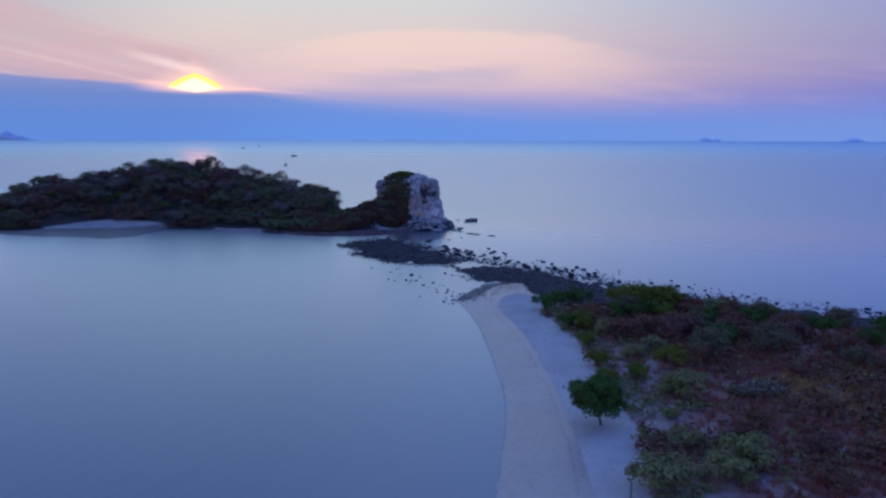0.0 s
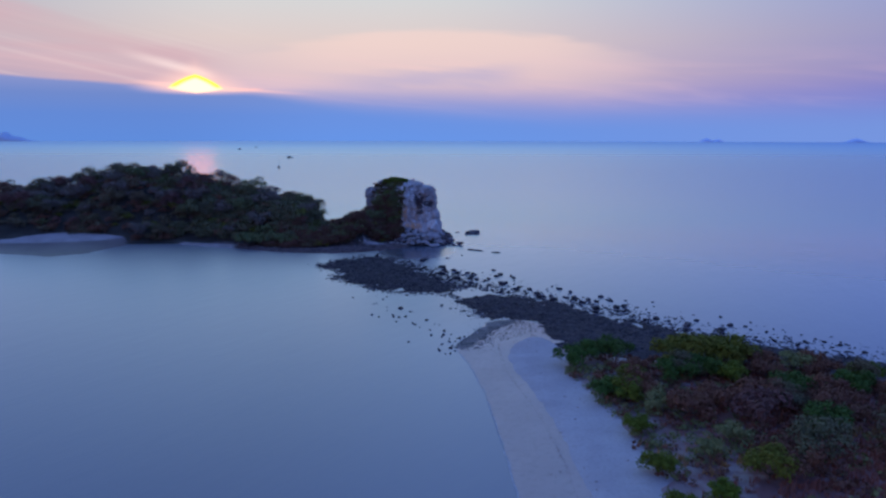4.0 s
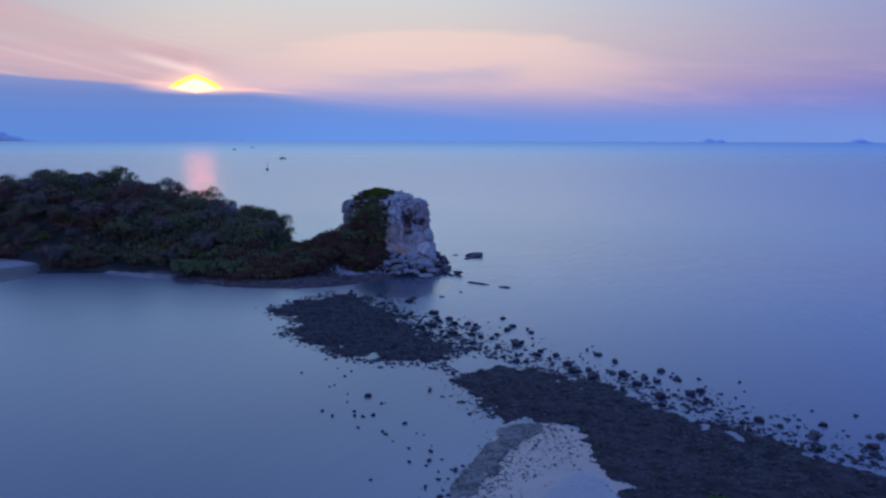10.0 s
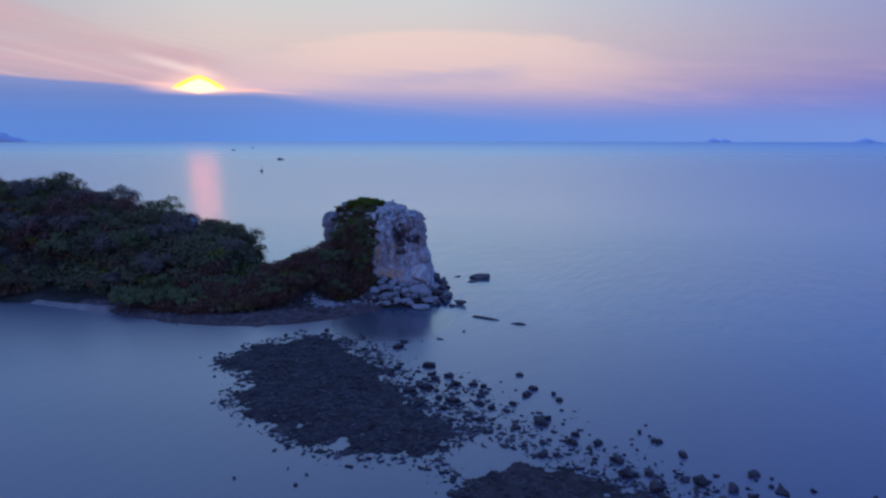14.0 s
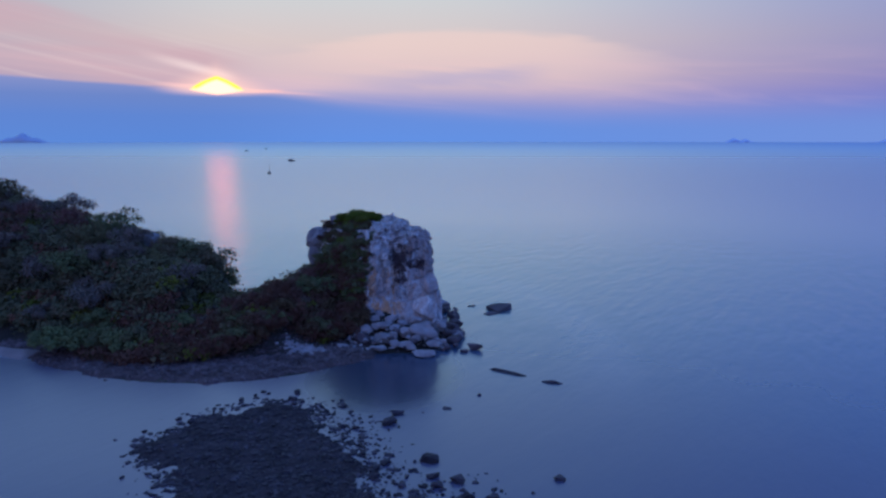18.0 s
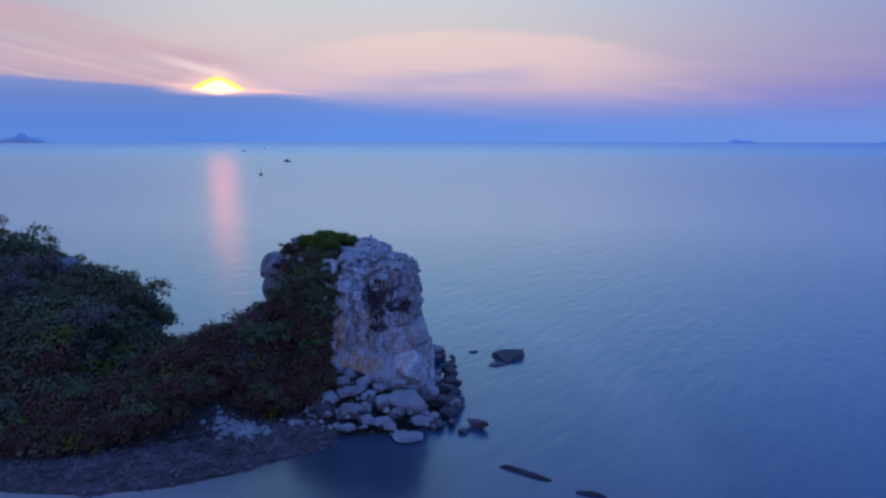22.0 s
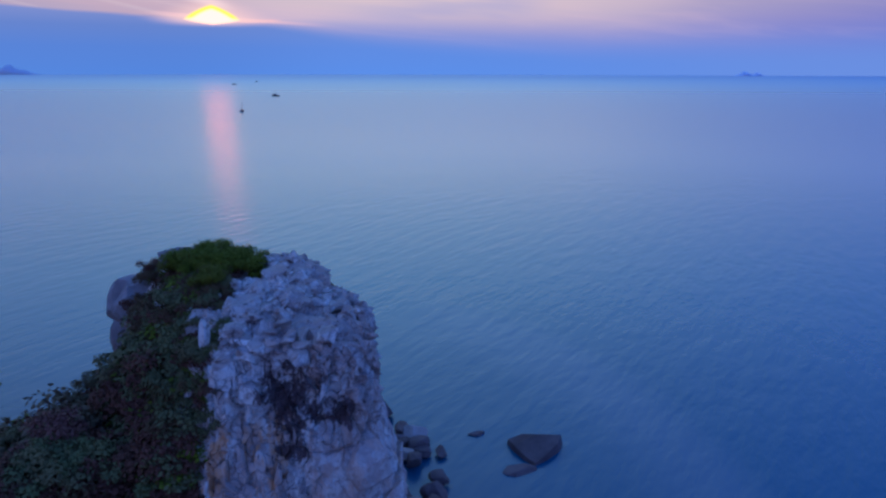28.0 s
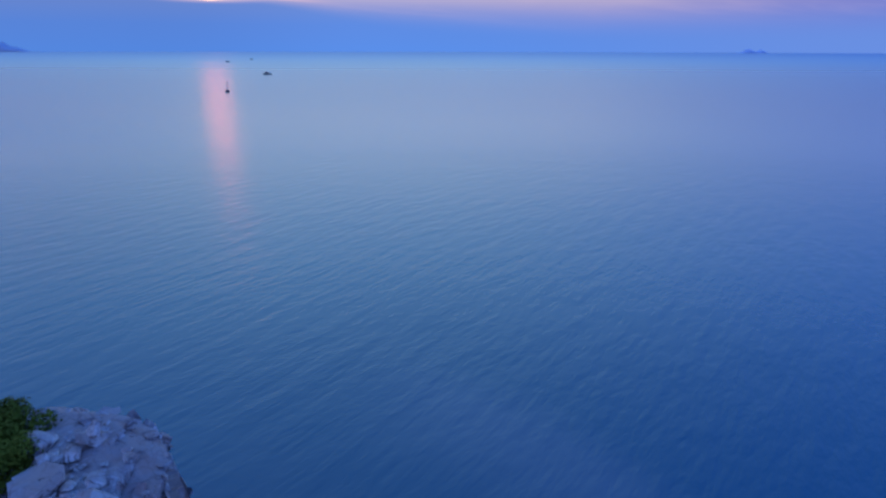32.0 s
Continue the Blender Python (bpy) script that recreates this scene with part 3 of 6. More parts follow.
sheet("ground", SPIT, sand_height, 0.8, 9, WET_SAND, "smooth grey-mauve wet sand of the spit sloping into the bay", "beach")
sheet("beach", DRY, dry_height, 0.55, 3, DRY_SAND, "pale dry sand on the upper beach with a soft crest", "beach")
GRAVEL = [(-0.1, 113.2), (1.2, 118), (3.4, 122.4), (4.8, 126.2), (7, 128), (9.2, 127), (8.4, 124.8), (7.0, 122.6), (5.2, 119.6), (3.7, 116), (1.6, 112.8)]
GRAVEL_GREY = ground_material("gravel_grey", (0.080, 0.074, 0.070), (0.215, 0.180, 0.172), 0.9, (0.29, 0.22, 0.215), relief=0.05)
sheet("gravel_bar", GRAVEL, lambda x, y: sand_height(x, y) + 0.06 * smooth(-0.9, 0.5, sdf(GRAVEL, x, y) + 1.5 * lumps(x, y, 1.6, 13) + 0.9 * lumps(x, y, 0.5, 14)) - 0.03, 0.25, 1.2, GRAVEL_GREY, "narrow bar of fine grey-green gravel round the tip of the sand", "gravel")
sheet("scrubland", SCRUB, scrub_height, 0.7, 4, SOIL, "dark red-brown soil with dry grass behind the beach", "ground")
sheet("reef", REEF_A, lambda x, y: reef_height(REEF_A, x, y, 11), 0.30, 3.5, PEBBLES, "dark flat of wet pebbles at the end of the spit", "reef")
sheet("reef", REEF_B, lambda x, y: reef_height(REEF_B, x, y, 21), 0.30, 3.5, PEBBLES, "dark leaf-shaped bank of wet pebbles in shallow water", "reef")
sheet("island_ground", ISLAND, island_height, 0.9, 5, ISLAND_SOIL, "steep dark earth of the wooded island", "island")


def cove_height(x, y):
    d = sdf(COVE_SAND, x, y) + 0.8 * lumps(x, y, 9, 31)
    back = smooth(195, 208, y)
    return np.where(d > 0, 0.05 + 0.10 * (1 - np.exp(-d / 4)) + 1.5 * back, 0.06 * d) + np.maximum(island_height(x, y) * (y > 190), 0) * 0.15


TIDE_FLAT = ground_material("tide_flat", (0.115, 0.080, 0.088), (0.16, 0.115, 0.12), 0.10, rough=0.5, relief=0.01)
sheet("beach", COVE_SAND, cove_height, 0.9, 6, TIDE_FLAT, "wet grey sand flat of a small island cove", "beach")

COVE_DRY = [(-136, 199), (-124, 197.5), (-110, 198.5), (-97, 200.5), (-91, 203), (-98, 209), (-124, 210)]
sheet("beach", COVE_DRY, lambda x, y: cove_height(x, y) + np.where(sdf(COVE_DRY, x, y) > 0, 0.10, 0.15 * sdf(COVE_DRY, x, y)), 0.8, 4, ground_material("cove_sand", (0.27, 0.225, 0.23), (0.34, 0.29, 0.29), 0.22), "small pale sandy cove below the island's trees", "beach")

LEDGE = [(-74, 199.5), (-66, 196.6), (-58, 193.6), (-56.5, 196.5), (-66, 198.6), (-74, 201.2)]
sheet("beach", LEDGE, lambda x, y: np.where(sdf(LEDGE, x, y) > 0, 0.25 + 0.5 * smooth(0, 1.5, sdf(LEDGE, x, y)), 0.6 * sdf(LEDGE, x, y)) + 0.12 * lumps(x, y, 1.5, 36), 0.4, 2, ground_material("shell_sand", (0.20, 0.165, 0.165), (0.28, 0.235, 0.235), 0.3), "pale strip of sand and shell below the island's trees", "beach")

# stony strip along the island's near shore
STRIP = [(-66, 198), (-50, 190.6), (-44, 188), (-37, 187.0), (-31, 186.6), (-25, 188.4), (-20, 190.6), (-16, 194), (-12.5, 197), (-16, 205), (-24, 202), (-32, 198), (-45, 197), (-58, 201), (-66, 203)]


def strip_height(x, y):
    d = sdf(STRIP, x, y) + 0.8 * lumps(x, y, 3, 41)
    return np.where(d > 0, 0.12 + 0.25 * (1 - np.exp(-d / 2)) + 0.06 * np.minimum(d, 4), 0.25 * d) + 0.12 * lumps(x, y, 0.8, 42, 2)


sheet("shore", STRIP, strip_height, 0.4, 3, GRIT, "stony dark shore strip below the island's trees", "shore")

# ---------------------------------------------------------------- the limestone stack


def hull_rock(name, seed, mat, points=22, box=0.75, flat=1.0):
    """An angular stone about 1 m across: the hull of points on a rounded box."""
    r = np.random.default_rng(seed)
    v = r.normal(size=(points, 3))
    v /= np.linalg.norm(v, axis=1)[:, None]
    v = v / np.abs(v).max(1)[:, None] * box + v * (1 - box)
    v *= r.uniform(0.82, 1.05, (points, 1)) * np.array([0.5, 0.5 * r.uniform(0.6, 0.95), 0.5 * flat * r.uniform(0.6, 0.9)])
    bm = bmesh.new()
    for q in v:
        bm.verts.new(q)
    bmesh.ops.convex_hull(bm, input=bm.verts)
    bmesh.ops.delete(bm, geom=[q for q in bm.verts if not q.link_faces], context="VERTS")
    me = bpy.data.meshes.new(name)
    bm.to_mesh(me)
    bm.free()
    me.materials.append(mat)
    return me


def boulder_mesh(name, seed, mat, rough=0.16, cuts=15, near=0.20, far=0.36):
    """A rounded boulder about 1 m across, with worn facets."""
    r = np.random.default_rng(seed)
    bm = bmesh.new()
    bmesh.ops.create_icosphere(bm, subdivisions=3, radius=0.5)
    v = np.array([q.co for q in bm.verts])
    v *= np.array([1.0, r.uniform(0.65, 0.95), r.uniform(0.5, 0.8)])
    for _ in range(cuts):
        d = r.normal(size=3)
        d /= np.linalg.norm(d)
        over = np.maximum(v @ d - r.uniform(near, far), 0)
        v -= over[:, None] * d * 0.96
    v += v * (rough * lumps(v[:, 0] * 3 + seed, v[:, 1] * 3 + v[:, 2] * 2, 0.5, seed))[:, None]
    for q, c in zip(bm.verts, v):
        q.co = c
    me = bpy.data.meshes.new(name)
    bm.to_mesh(me)
    bm.free()
    me.polygons.foreach_set("use_smooth", np.zeros(len(me.polygons), bool))
    me.materials.append(mat)
    return me


def ring_radius(poly, cx, cy, ang):
    """How far from the centre the outline lies at each angle."""
    q = np.asarray(poly, float) - (cx, cy)
    out = np.zeros(len(ang))
    for k, a in enumerate(ang):
        dx, dy = math.cos(a), math.sin(a)
        best = 0
        for (ax, ay), (bx, by) in zip(q, np.roll(q, -1, 0)):
            ex, ey = bx - ax, by - ay
            den = dx * ey - dy * ex
            if abs(den) < 1e-9:
                continue
            t, s = (ax * ey - ay * ex) / den, (ax * dy - ay * dx) / den
            if t > 0 and -1e-6 <= s <= 1 + 1e-6:
                best = max(best, t)
        out[k] = best
    return out


CX, CY = -14.5, 216.5
# outlines of the stack, level by level: a flared foot, a slab up to the long crack, a pillar, the upright upper face
LEVELS = [
    (-1.0, [(-5.2, 205.6), (-4.2, 209), (-4.4, 214), (-8.2, 222.5), (-13, 228), (-25, 232), (-30, 225), (-25, 213), (-18.8, 206.6), (-15.8, 205.6), (-11, 205.0)]),
    (2.5, [(-5.6, 206.4), (-4.5, 209.6), (-4.8, 214.5), (-8.6, 221.5), (-13, 226.5), (-24, 230.5), (-29, 224), (-24, 213), (-17.8, 207), (-15.6, 206.4), (-11, 206.0)]),
    (4.9, [(-6.0, 207.4), (-4.6, 210.6), (-5.0, 215), (-8.7, 221.2), (-13, 226.2), (-24, 229.6), (-28, 223.4), (-23.2, 213.6), (-17.4, 207.8), (-15.4, 207.2), (-11, 207.0)]),
    (5.15, [(-6.3, 207.9), (-5.1, 210.9), (-5.4, 215), (-8.7, 221.2), (-13, 226.2), (-24, 229.6), (-28, 223.4), (-23.2, 213.6), (-17.4, 207.9), (-15.2, 207.6), (-11, 207.5)]),
    (7.5, [(-6.5, 208.2), (-5.5, 211.2), (-6.0, 215), (-8.6, 221), (-13, 226), (-24, 229), (-27.5, 223), (-22.5, 214), (-17.0, 208.4), (-15.0, 208.0), (-11, 208.0)]),
    (8.5, [(-7.0, 208.7), (-6.0, 211.4), (-6.5, 215), (-9.2, 220), (-13, 225), (-23.5, 229), (-27, 223), (-22.4, 214.4), (-16.8, 208.7), (-14.8, 208.3), (-11, 208.5)]),
    (12.8, [(-7.0, 209.2), (-6.0, 211.6), (-6.9, 214.8), (-10.0, 219.4), (-13, 223.5), (-22.5, 227.5), (-26, 223), (-21.6, 216), (-16.5, 210.2), (-14.5, 208.9), (-11, 209.0)]),
    (14.6, [(-7.2, 210.4), (-6.2, 212.6), (-7.2, 214.8), (-10.2, 219.2), (-13, 222.5), (-21.5, 226.8), (-25, 223.4), (-20.6, 217), (-15.8, 211.3), (-14.3, 210.0), (-11, 210.2)]),
]


def crown_height(x, y):
    """The stack's crown: rising gently from the face to a low crest at the back."""
    z = 14.55 + 0.11 * (np.minimum(y, 220.2) - 210.5) - 0.55 * np.maximum(y - 221.0, 0)
    return z - 0.11 * np.maximum(-17.0 - x, 0) - 0.10 * np.maximum(x + 13.0, 0) - 0.15


NT, NW, NC = 820, 270, 110
# finer round the face than round the back
turn = np.linspace(-np.pi, np.pi, 721)
dens = np.cumsum(0.6 + 1.9 * smooth(-3.0, -2.6, turn) * smooth(0.5, 0.1, turn))
ang = np.interp(np.linspace(dens[0], dens[-1], NT, endpoint=False), dens, turn)
rads = np.stack([ring_radius(q, CX, CY, ang) for _, q in LEVELS])
zlev = np.array([z for z, _ in LEVELS])
rim_r = rads[-1] - 0.15
rim_x, rim_y = CX + rim_r * np.cos(ang), CY + rim_r * np.sin(ang)
rim_z = crown_height(rim_x, rim_y) - 0.25
wall_z = -1 + (rim_z[:, None] + 1) * np.linspace(0, 1, NW)[None]
R = np.stack([np.interp(wall_z[k], zlev, rads[:, k]) for k in range(NT)]) - 0.12
wall = np.stack([CX + R * np.cos(ang)[:, None], CY + R * np.sin(ang)[:, None], wall_z], -1)
s = np.linspace(0, 1, NC + 1)[1:]
rim = wall[:, -1]
cap_x, cap_y = CX + (rim[:, None, 0] - CX) * (1 - s)[None], CY + (rim[:, None, 1] - CY) * (1 - s)[None]
inward = np.hypot(cap_x - rim[:, None, 0], cap_y - rim[:, None, 1])
cap = np.stack([cap_x, cap_y, crown_height(cap_x, cap_y) - 0.25 * np.exp(-inward / 0.5)], -1)
P = np.concatenate([wall, cap], 1)
ny = P.shape[1]
P = P.reshape(-1, 3)


def crags(P, seeds, seed, squash, amp, crack, tilt, gap_m):
    """Blocky offset: every cell of a 3D mosaic of blocks stands in or out and leans its own way."""
    r = np.random.default_rng(seed)
    off, lean = r.uniform(-1, 1, len(seeds)), r.normal(size=(len(seeds), 3))
    scale = np.array([1, 1, squash])
    S2 = (seeds * scale).astype(np.float32)
    out = np.zeros(len(P))
    for a in range(0, len(P), 6000):
        q = (P[a:a + 6000] * scale).astype(np.float32)
        d = (q * q).sum(1)[:, None] + (S2 * S2).sum(1)[None] - 2 * q @ S2.T
        two = np.argpartition(d, 1, 1)[:, :2]
        dd = np.sqrt(np.maximum(np.take_along_axis(d, two, 1), 0))
        sw = dd[:, 0] > dd[:, 1]
        first = np.where(sw, two[:, 1], two[:, 0])
        gap = np.abs(dd[:, 0] - dd[:, 1])
        rel = P[a:a + 6000] - seeds[first]
        lift = np.clip((rel * lean[first]).sum(1), -0.9, 0.9)
        out[a:a + 6000] = amp * off[first] + tilt * lift - crack * np.exp(-gap / gap_m)
    return out


def seeds_round(count, seed):
    """Block centres through the whole rock, but for its core."""
    r = np.random.default_rng(seed)
    q = np.stack([r.uniform(-31, -2, count), r.uniform(201, 233, count), r.uniform(-2, 18, count)], -1)
    return q[(np.hypot(q[:, 0] - CX, q[:, 1] - CY) > 4.5) | (q[:, 2] > 13)]


def wobble(P, scale, seed):
    return np.stack([lumps(P[:, 1], P[:, 2], scale, seed), lumps(P[:, 0], P[:, 2], scale, seed + 1), lumps(P[:, 0], P[:, 1], scale, seed + 2)], -1)


jig = 0.14 * wobble(P, 2.2, 61) + 0.12 * wobble(P, 0.8, 65)
skin = np.where((P[:, 1] < 218) & (P[:, 0] > -19))[0]
r = np.random.default_rng(66)
push = crags(P + jig, seeds_round(420, 5), 5, 0.36, 0.30, 0.03, 0.10, 0.05)
push += crags(P + jig, P[r.choice(skin, 620)], 6, 0.62, 0.15, 0.06, 0.26, 0.04)
push[skin] += crags(P[skin], P[r.choice(skin, 3400)], 7, 0.75, 0.05, 0.05, 0.34, 0.03)
# the slab below the long crack and the pillar over it are smoother than the upper face
plain = smooth(8.8, 8.0, P[:, 2]) * smooth(-9.6, -8.6, P[:, 0]) + smooth(5.6, 4.6, P[:, 2]) * smooth(-8.6, -9.6, P[:, 0]) * 0.7
push *= 1 - 0.66 * np.clip(plain, 0, 1)
G = P.reshape(NT, ny, 3)
nrm = np.cross(np.roll(G, -1, 0) - np.roll(G, 1, 0), np.gradient(G, axis=1)).reshape(-1, 3)
nrm /= np.maximum(np.linalg.norm(nrm, axis=1)[:, None], 1e-6)
if (nrm[:, :2] * (P[:, :2] - (CX, CY))).sum() < 0:
    nrm = -nrm
fx, fz, face = P[:, 0], P[:, 2], smooth(214, 212, P[:, 1])


def bulge(x, z, rx, rz, power=2):
    return np.exp(-(((fx - x) / rx) ** 2 + ((fz - z) / rz) ** 2) ** (power / 2)) * face


push += 0.75 * bulge(-12.6, 11.3, 1.0, 0.95, 4) + 0.35 * bulge(-12.7, 14.6, 1.6, 0.7, 4) + 0.30 * bulge(-14.1, 11.5, 0.6, 2.2, 4)
push -= 0.80 * bulge(-10.5, 11.2, 1.5, 1.7) + 0.45 * bulge(-8.3, 10.1, 1.2, 0.9) + 0.40 * bulge(-10.9, 8.6, 0.8, 1.6)
# rusty flutes below the knob
push += 0.16 * lumps(fx + 0.1 * fz, fx * 0, 0.8, 85, 2) * smooth(9.6, 8.6, fz) * smooth(2.0, 4.0, fz) * smooth(-9.0, -10.2, fx) * face
# the long level crack and the slanting one over the pillar
wander = 0.12 * lumps(fx, P[:, 1], 1.2, 83, 4)
push -= 0.34 * np.exp(-((fz - 5.0 - wander) / 0.06) ** 2) * smooth(-10.4, -9.4, fx)
push -= 0.26 * np.exp(-((fz - 8.05 - 0.32 * (fx + 8.2) - 2.2 * wander) / 0.06) ** 2) * smooth(-9.0, -8.0, fx)
push += 0.10 * lumps(fx + 0.6 * P[:, 1], fz * 0.8, 0.9, 81, 4) * (1 - 0.5 * np.clip(plain, 0, 1))
fade = np.repeat(np.concatenate([np.ones(NW), 1 - np.linspace(0, 1, NC) ** 6])[None], NT, 0).ravel()
P = P + nrm * (push * fade)[:, None]

stack = tagged(new("sea_stack"), "pale blocky limestone stack with dark mottled hollows and green shrubs", "rock")
stack.location = (CX, CY, 0)
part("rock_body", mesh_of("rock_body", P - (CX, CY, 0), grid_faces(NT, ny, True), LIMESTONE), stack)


def stack_top(x, y):
    """Height of the stack's crown at a place."""
    d = np.hypot(P[:, 0] - x, P[:, 1] - y) + np.where(P[:, 2] < 12, 50, 0)
    return float(P[np.argmin(d), 2])



BLOCKS = [boulder_mesh("rock_block", 300 + k, LIMESTONE, 0.06, 10, 0.15, 0.36) for k in range(14)]
SLABS = [hull_rock("rock_block", 340 + k, LIMESTONE, 16, 0.5, 0.9) for k in range(12)]


def growth_edge(y):
    """Where the shrubs of the crown give way to bare rock."""
    return np.interp(y, [208, 209, 212, 216.6, 220.3, 224], [-13.8, -14.1, -14.9, -16.1, -16.7, -14.2])


r = np.random.default_rng(31)
made = 0
upper = np.where((P[:, 2] > 13.2) & (nrm[:, 2] > 0.25))[0]
while made < 250:
    k = int(r.choice(upper))
    q = P[k]
    if q[0] < growth_edge(q[1]) or q[1] > 223:
        continue
    b = part("rock_block", BLOCKS[made % 14] if made % 5 == 0 else SLABS[made % 12], stack)
    sz = float(r.choice([0.5, 0.8, 1.1, 1.5, 2.0], p=[0.16, 0.26, 0.28, 0.20, 0.10])) * (0.8 if q[1] > 215 else 1.1)
    if q[0] > -8.4:
        sz = min(sz, 0.8)
    b.location = (q[0] - CX, q[1] - CY, q[2] + 0.02 * sz)
    b.rotation_euler = (r.uniform(-0.5, 0.5), r.uniform(-0.5, 0.5), r.uniform(0, 6.3))
    b.scale = (sz * r.uniform(0.8, 1.3), sz * r.uniform(0.8, 1.2), sz * r.uniform(0.6, 1.0))
    made += 1
# smaller rubble between the blocks
RUBBLE_POINTS = []
while len(RUBBLE_POINTS) < 420:
    q = P[int(r.choice(upper))]
    if q[0] > growth_edge(q[1]) and 211.5 < q[1] < 222 and q[0] < -8.0:
        RUBBLE_POINTS.append((q[0] - CX, q[1] - CY, q[2] + 0.04))
# blocks standing out of the face: the knob, the pale column beside the shrubs, the fluted foot, the seaward edge and pillar
for i, (x, y, z, sx, sy, sz) in enumerate(((-12.6, 208.5, 11.3, 2.3, 1.9, 2.1), (-14.1, 209.0, 12.6, 1.7, 1.5, 2.1), (-14.0, 208.8, 10.4, 1.5, 1.4, 1.9), (-12.1, 209.5, 13.8, 2.3, 1.8, 1.7), (-14.3, 208.7, 8.3, 1.2, 1.1, 2.6), (-13.2, 208.3, 7.6, 0.9, 0.9, 3.0),
                                           (-12.2, 208.2, 7.2, 0.9, 0.9, 2.8), (-11.2, 208.2, 6.6, 0.8, 0.8, 2.4), (-15.3, 208.0, 6.0, 1.3, 1.2, 2.4), (-14.2, 207.4, 4.2, 1.5, 1.2, 2.2), (-12.6, 207.2, 4.0, 1.3, 1.0, 2.2), (-8.0, 210.0, 13.3, 1.7, 1.6, 1.7), (-7.2, 210.8, 11.3, 1.2, 1.8, 2.0), (-7.0, 210.2, 9.4, 1.5, 1.9, 2.4),
                                           (-8.8, 209.4, 12.6, 1.3, 1.0, 1.2), (-6.2, 208.8, 7.3, 3.2, 2.8, 5.2), (-6.5, 206.2, 4.6, 4.8, 3.4, 4.8), (-8.2, 208.2, 6.4, 1.7, 1.2, 2.8), (-9.6, 209.3, 8.6, 1.4, 1.0, 1.6), (-15.4, 210.1, 14.0, 1.2, 1.3, 3.4), (-13.6, 209.6, 14.6, 1.6, 1.6, 1.2), (-10.6, 209.8, 14.2, 1.6, 1.4, 1.3))):
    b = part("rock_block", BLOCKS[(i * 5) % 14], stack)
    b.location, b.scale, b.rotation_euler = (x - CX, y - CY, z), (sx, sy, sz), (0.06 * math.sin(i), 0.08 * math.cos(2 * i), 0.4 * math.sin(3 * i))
# the big crown blocks
for x, y, z, sx, sy, sz, rot in ((-10.9, 218.4, 14.6, 2.6, 2.6, 2.2, 0.5), (-13.0, 219.6, 16.1, 1.0, 0.9, 1.0, 0.3), (-8.7, 214.6, 14.4, 2.0, 2.2, 1.5, 0.2), (-12.9, 210.9, 14.6, 2.8, 2.0, 1.5, 0.1)):
    b = part("rock_block", BLOCKS[int(abs(x) * 7) % 14], stack)
    b.location, b.scale, b.rotation_euler = (x - CX, y - CY, z), (sx, sy, sz), (0.1, -0.08, rot)

# ---------------------------------------------------------------- boulders
PALE = [boulder_mesh("boulder", 500 + k, PALE_STONE, 0.08, 12, 0.17, 0.36) for k in range(8)]
GREY = [boulder_mesh("boulder", 520 + k, GREY_STONE, 0.10, 12, 0.17, 0.36) for k in range(6)]
DARK = [hull_rock("stone", 540 + k, REEF_STONE, 20, 0.5, 0.8) for k in range(10)]


def boulder(me, x, y, z, sx, sy, sz, turn, label, group, name="boulder"):
    ob = new(name, me)
    ob.matrix_basis = Matrix.LocRotScale((x, y, z), Euler((0.08 * math.sin(x * 3), 0.08 * math.cos(y * 5), turn)), (sx, sy, sz))
    return tagged(ob, label, "boulder", group)


crest = part("rock_block", hull_rock("rock_block", 519, SHOULDER_STONE, 22, 0.62, 1.1), stack, "dark grey block behind the shrubs of the crown")
crest.location, crest.scale, crest.rotation_euler = (-22.1 - CX, 222.2 - CY, 14.8), (3.2, 3.0, 3.2), (0.08, -0.12, 0.35)
shoulder = part("rock_block", boulder_mesh("rock_block", 515, SHOULDER_STONE, 0.24, 12), stack, "rounded grey block on the stack's shoulder")
shoulder.location, shoulder.scale = (-25.0 - CX, 221.8 - CY, 11.9), (5.8, 5.6, 7.4)
under = part("rock_block", boulder_mesh("rock_block", 516, SHOULDER_STONE, 0.24, 12), stack, "grey block below the stack's shoulder")
under.location, under.scale = (-24.8 - CX, 221.6 - CY, 9.4), (6.0, 5.8, 10.4)

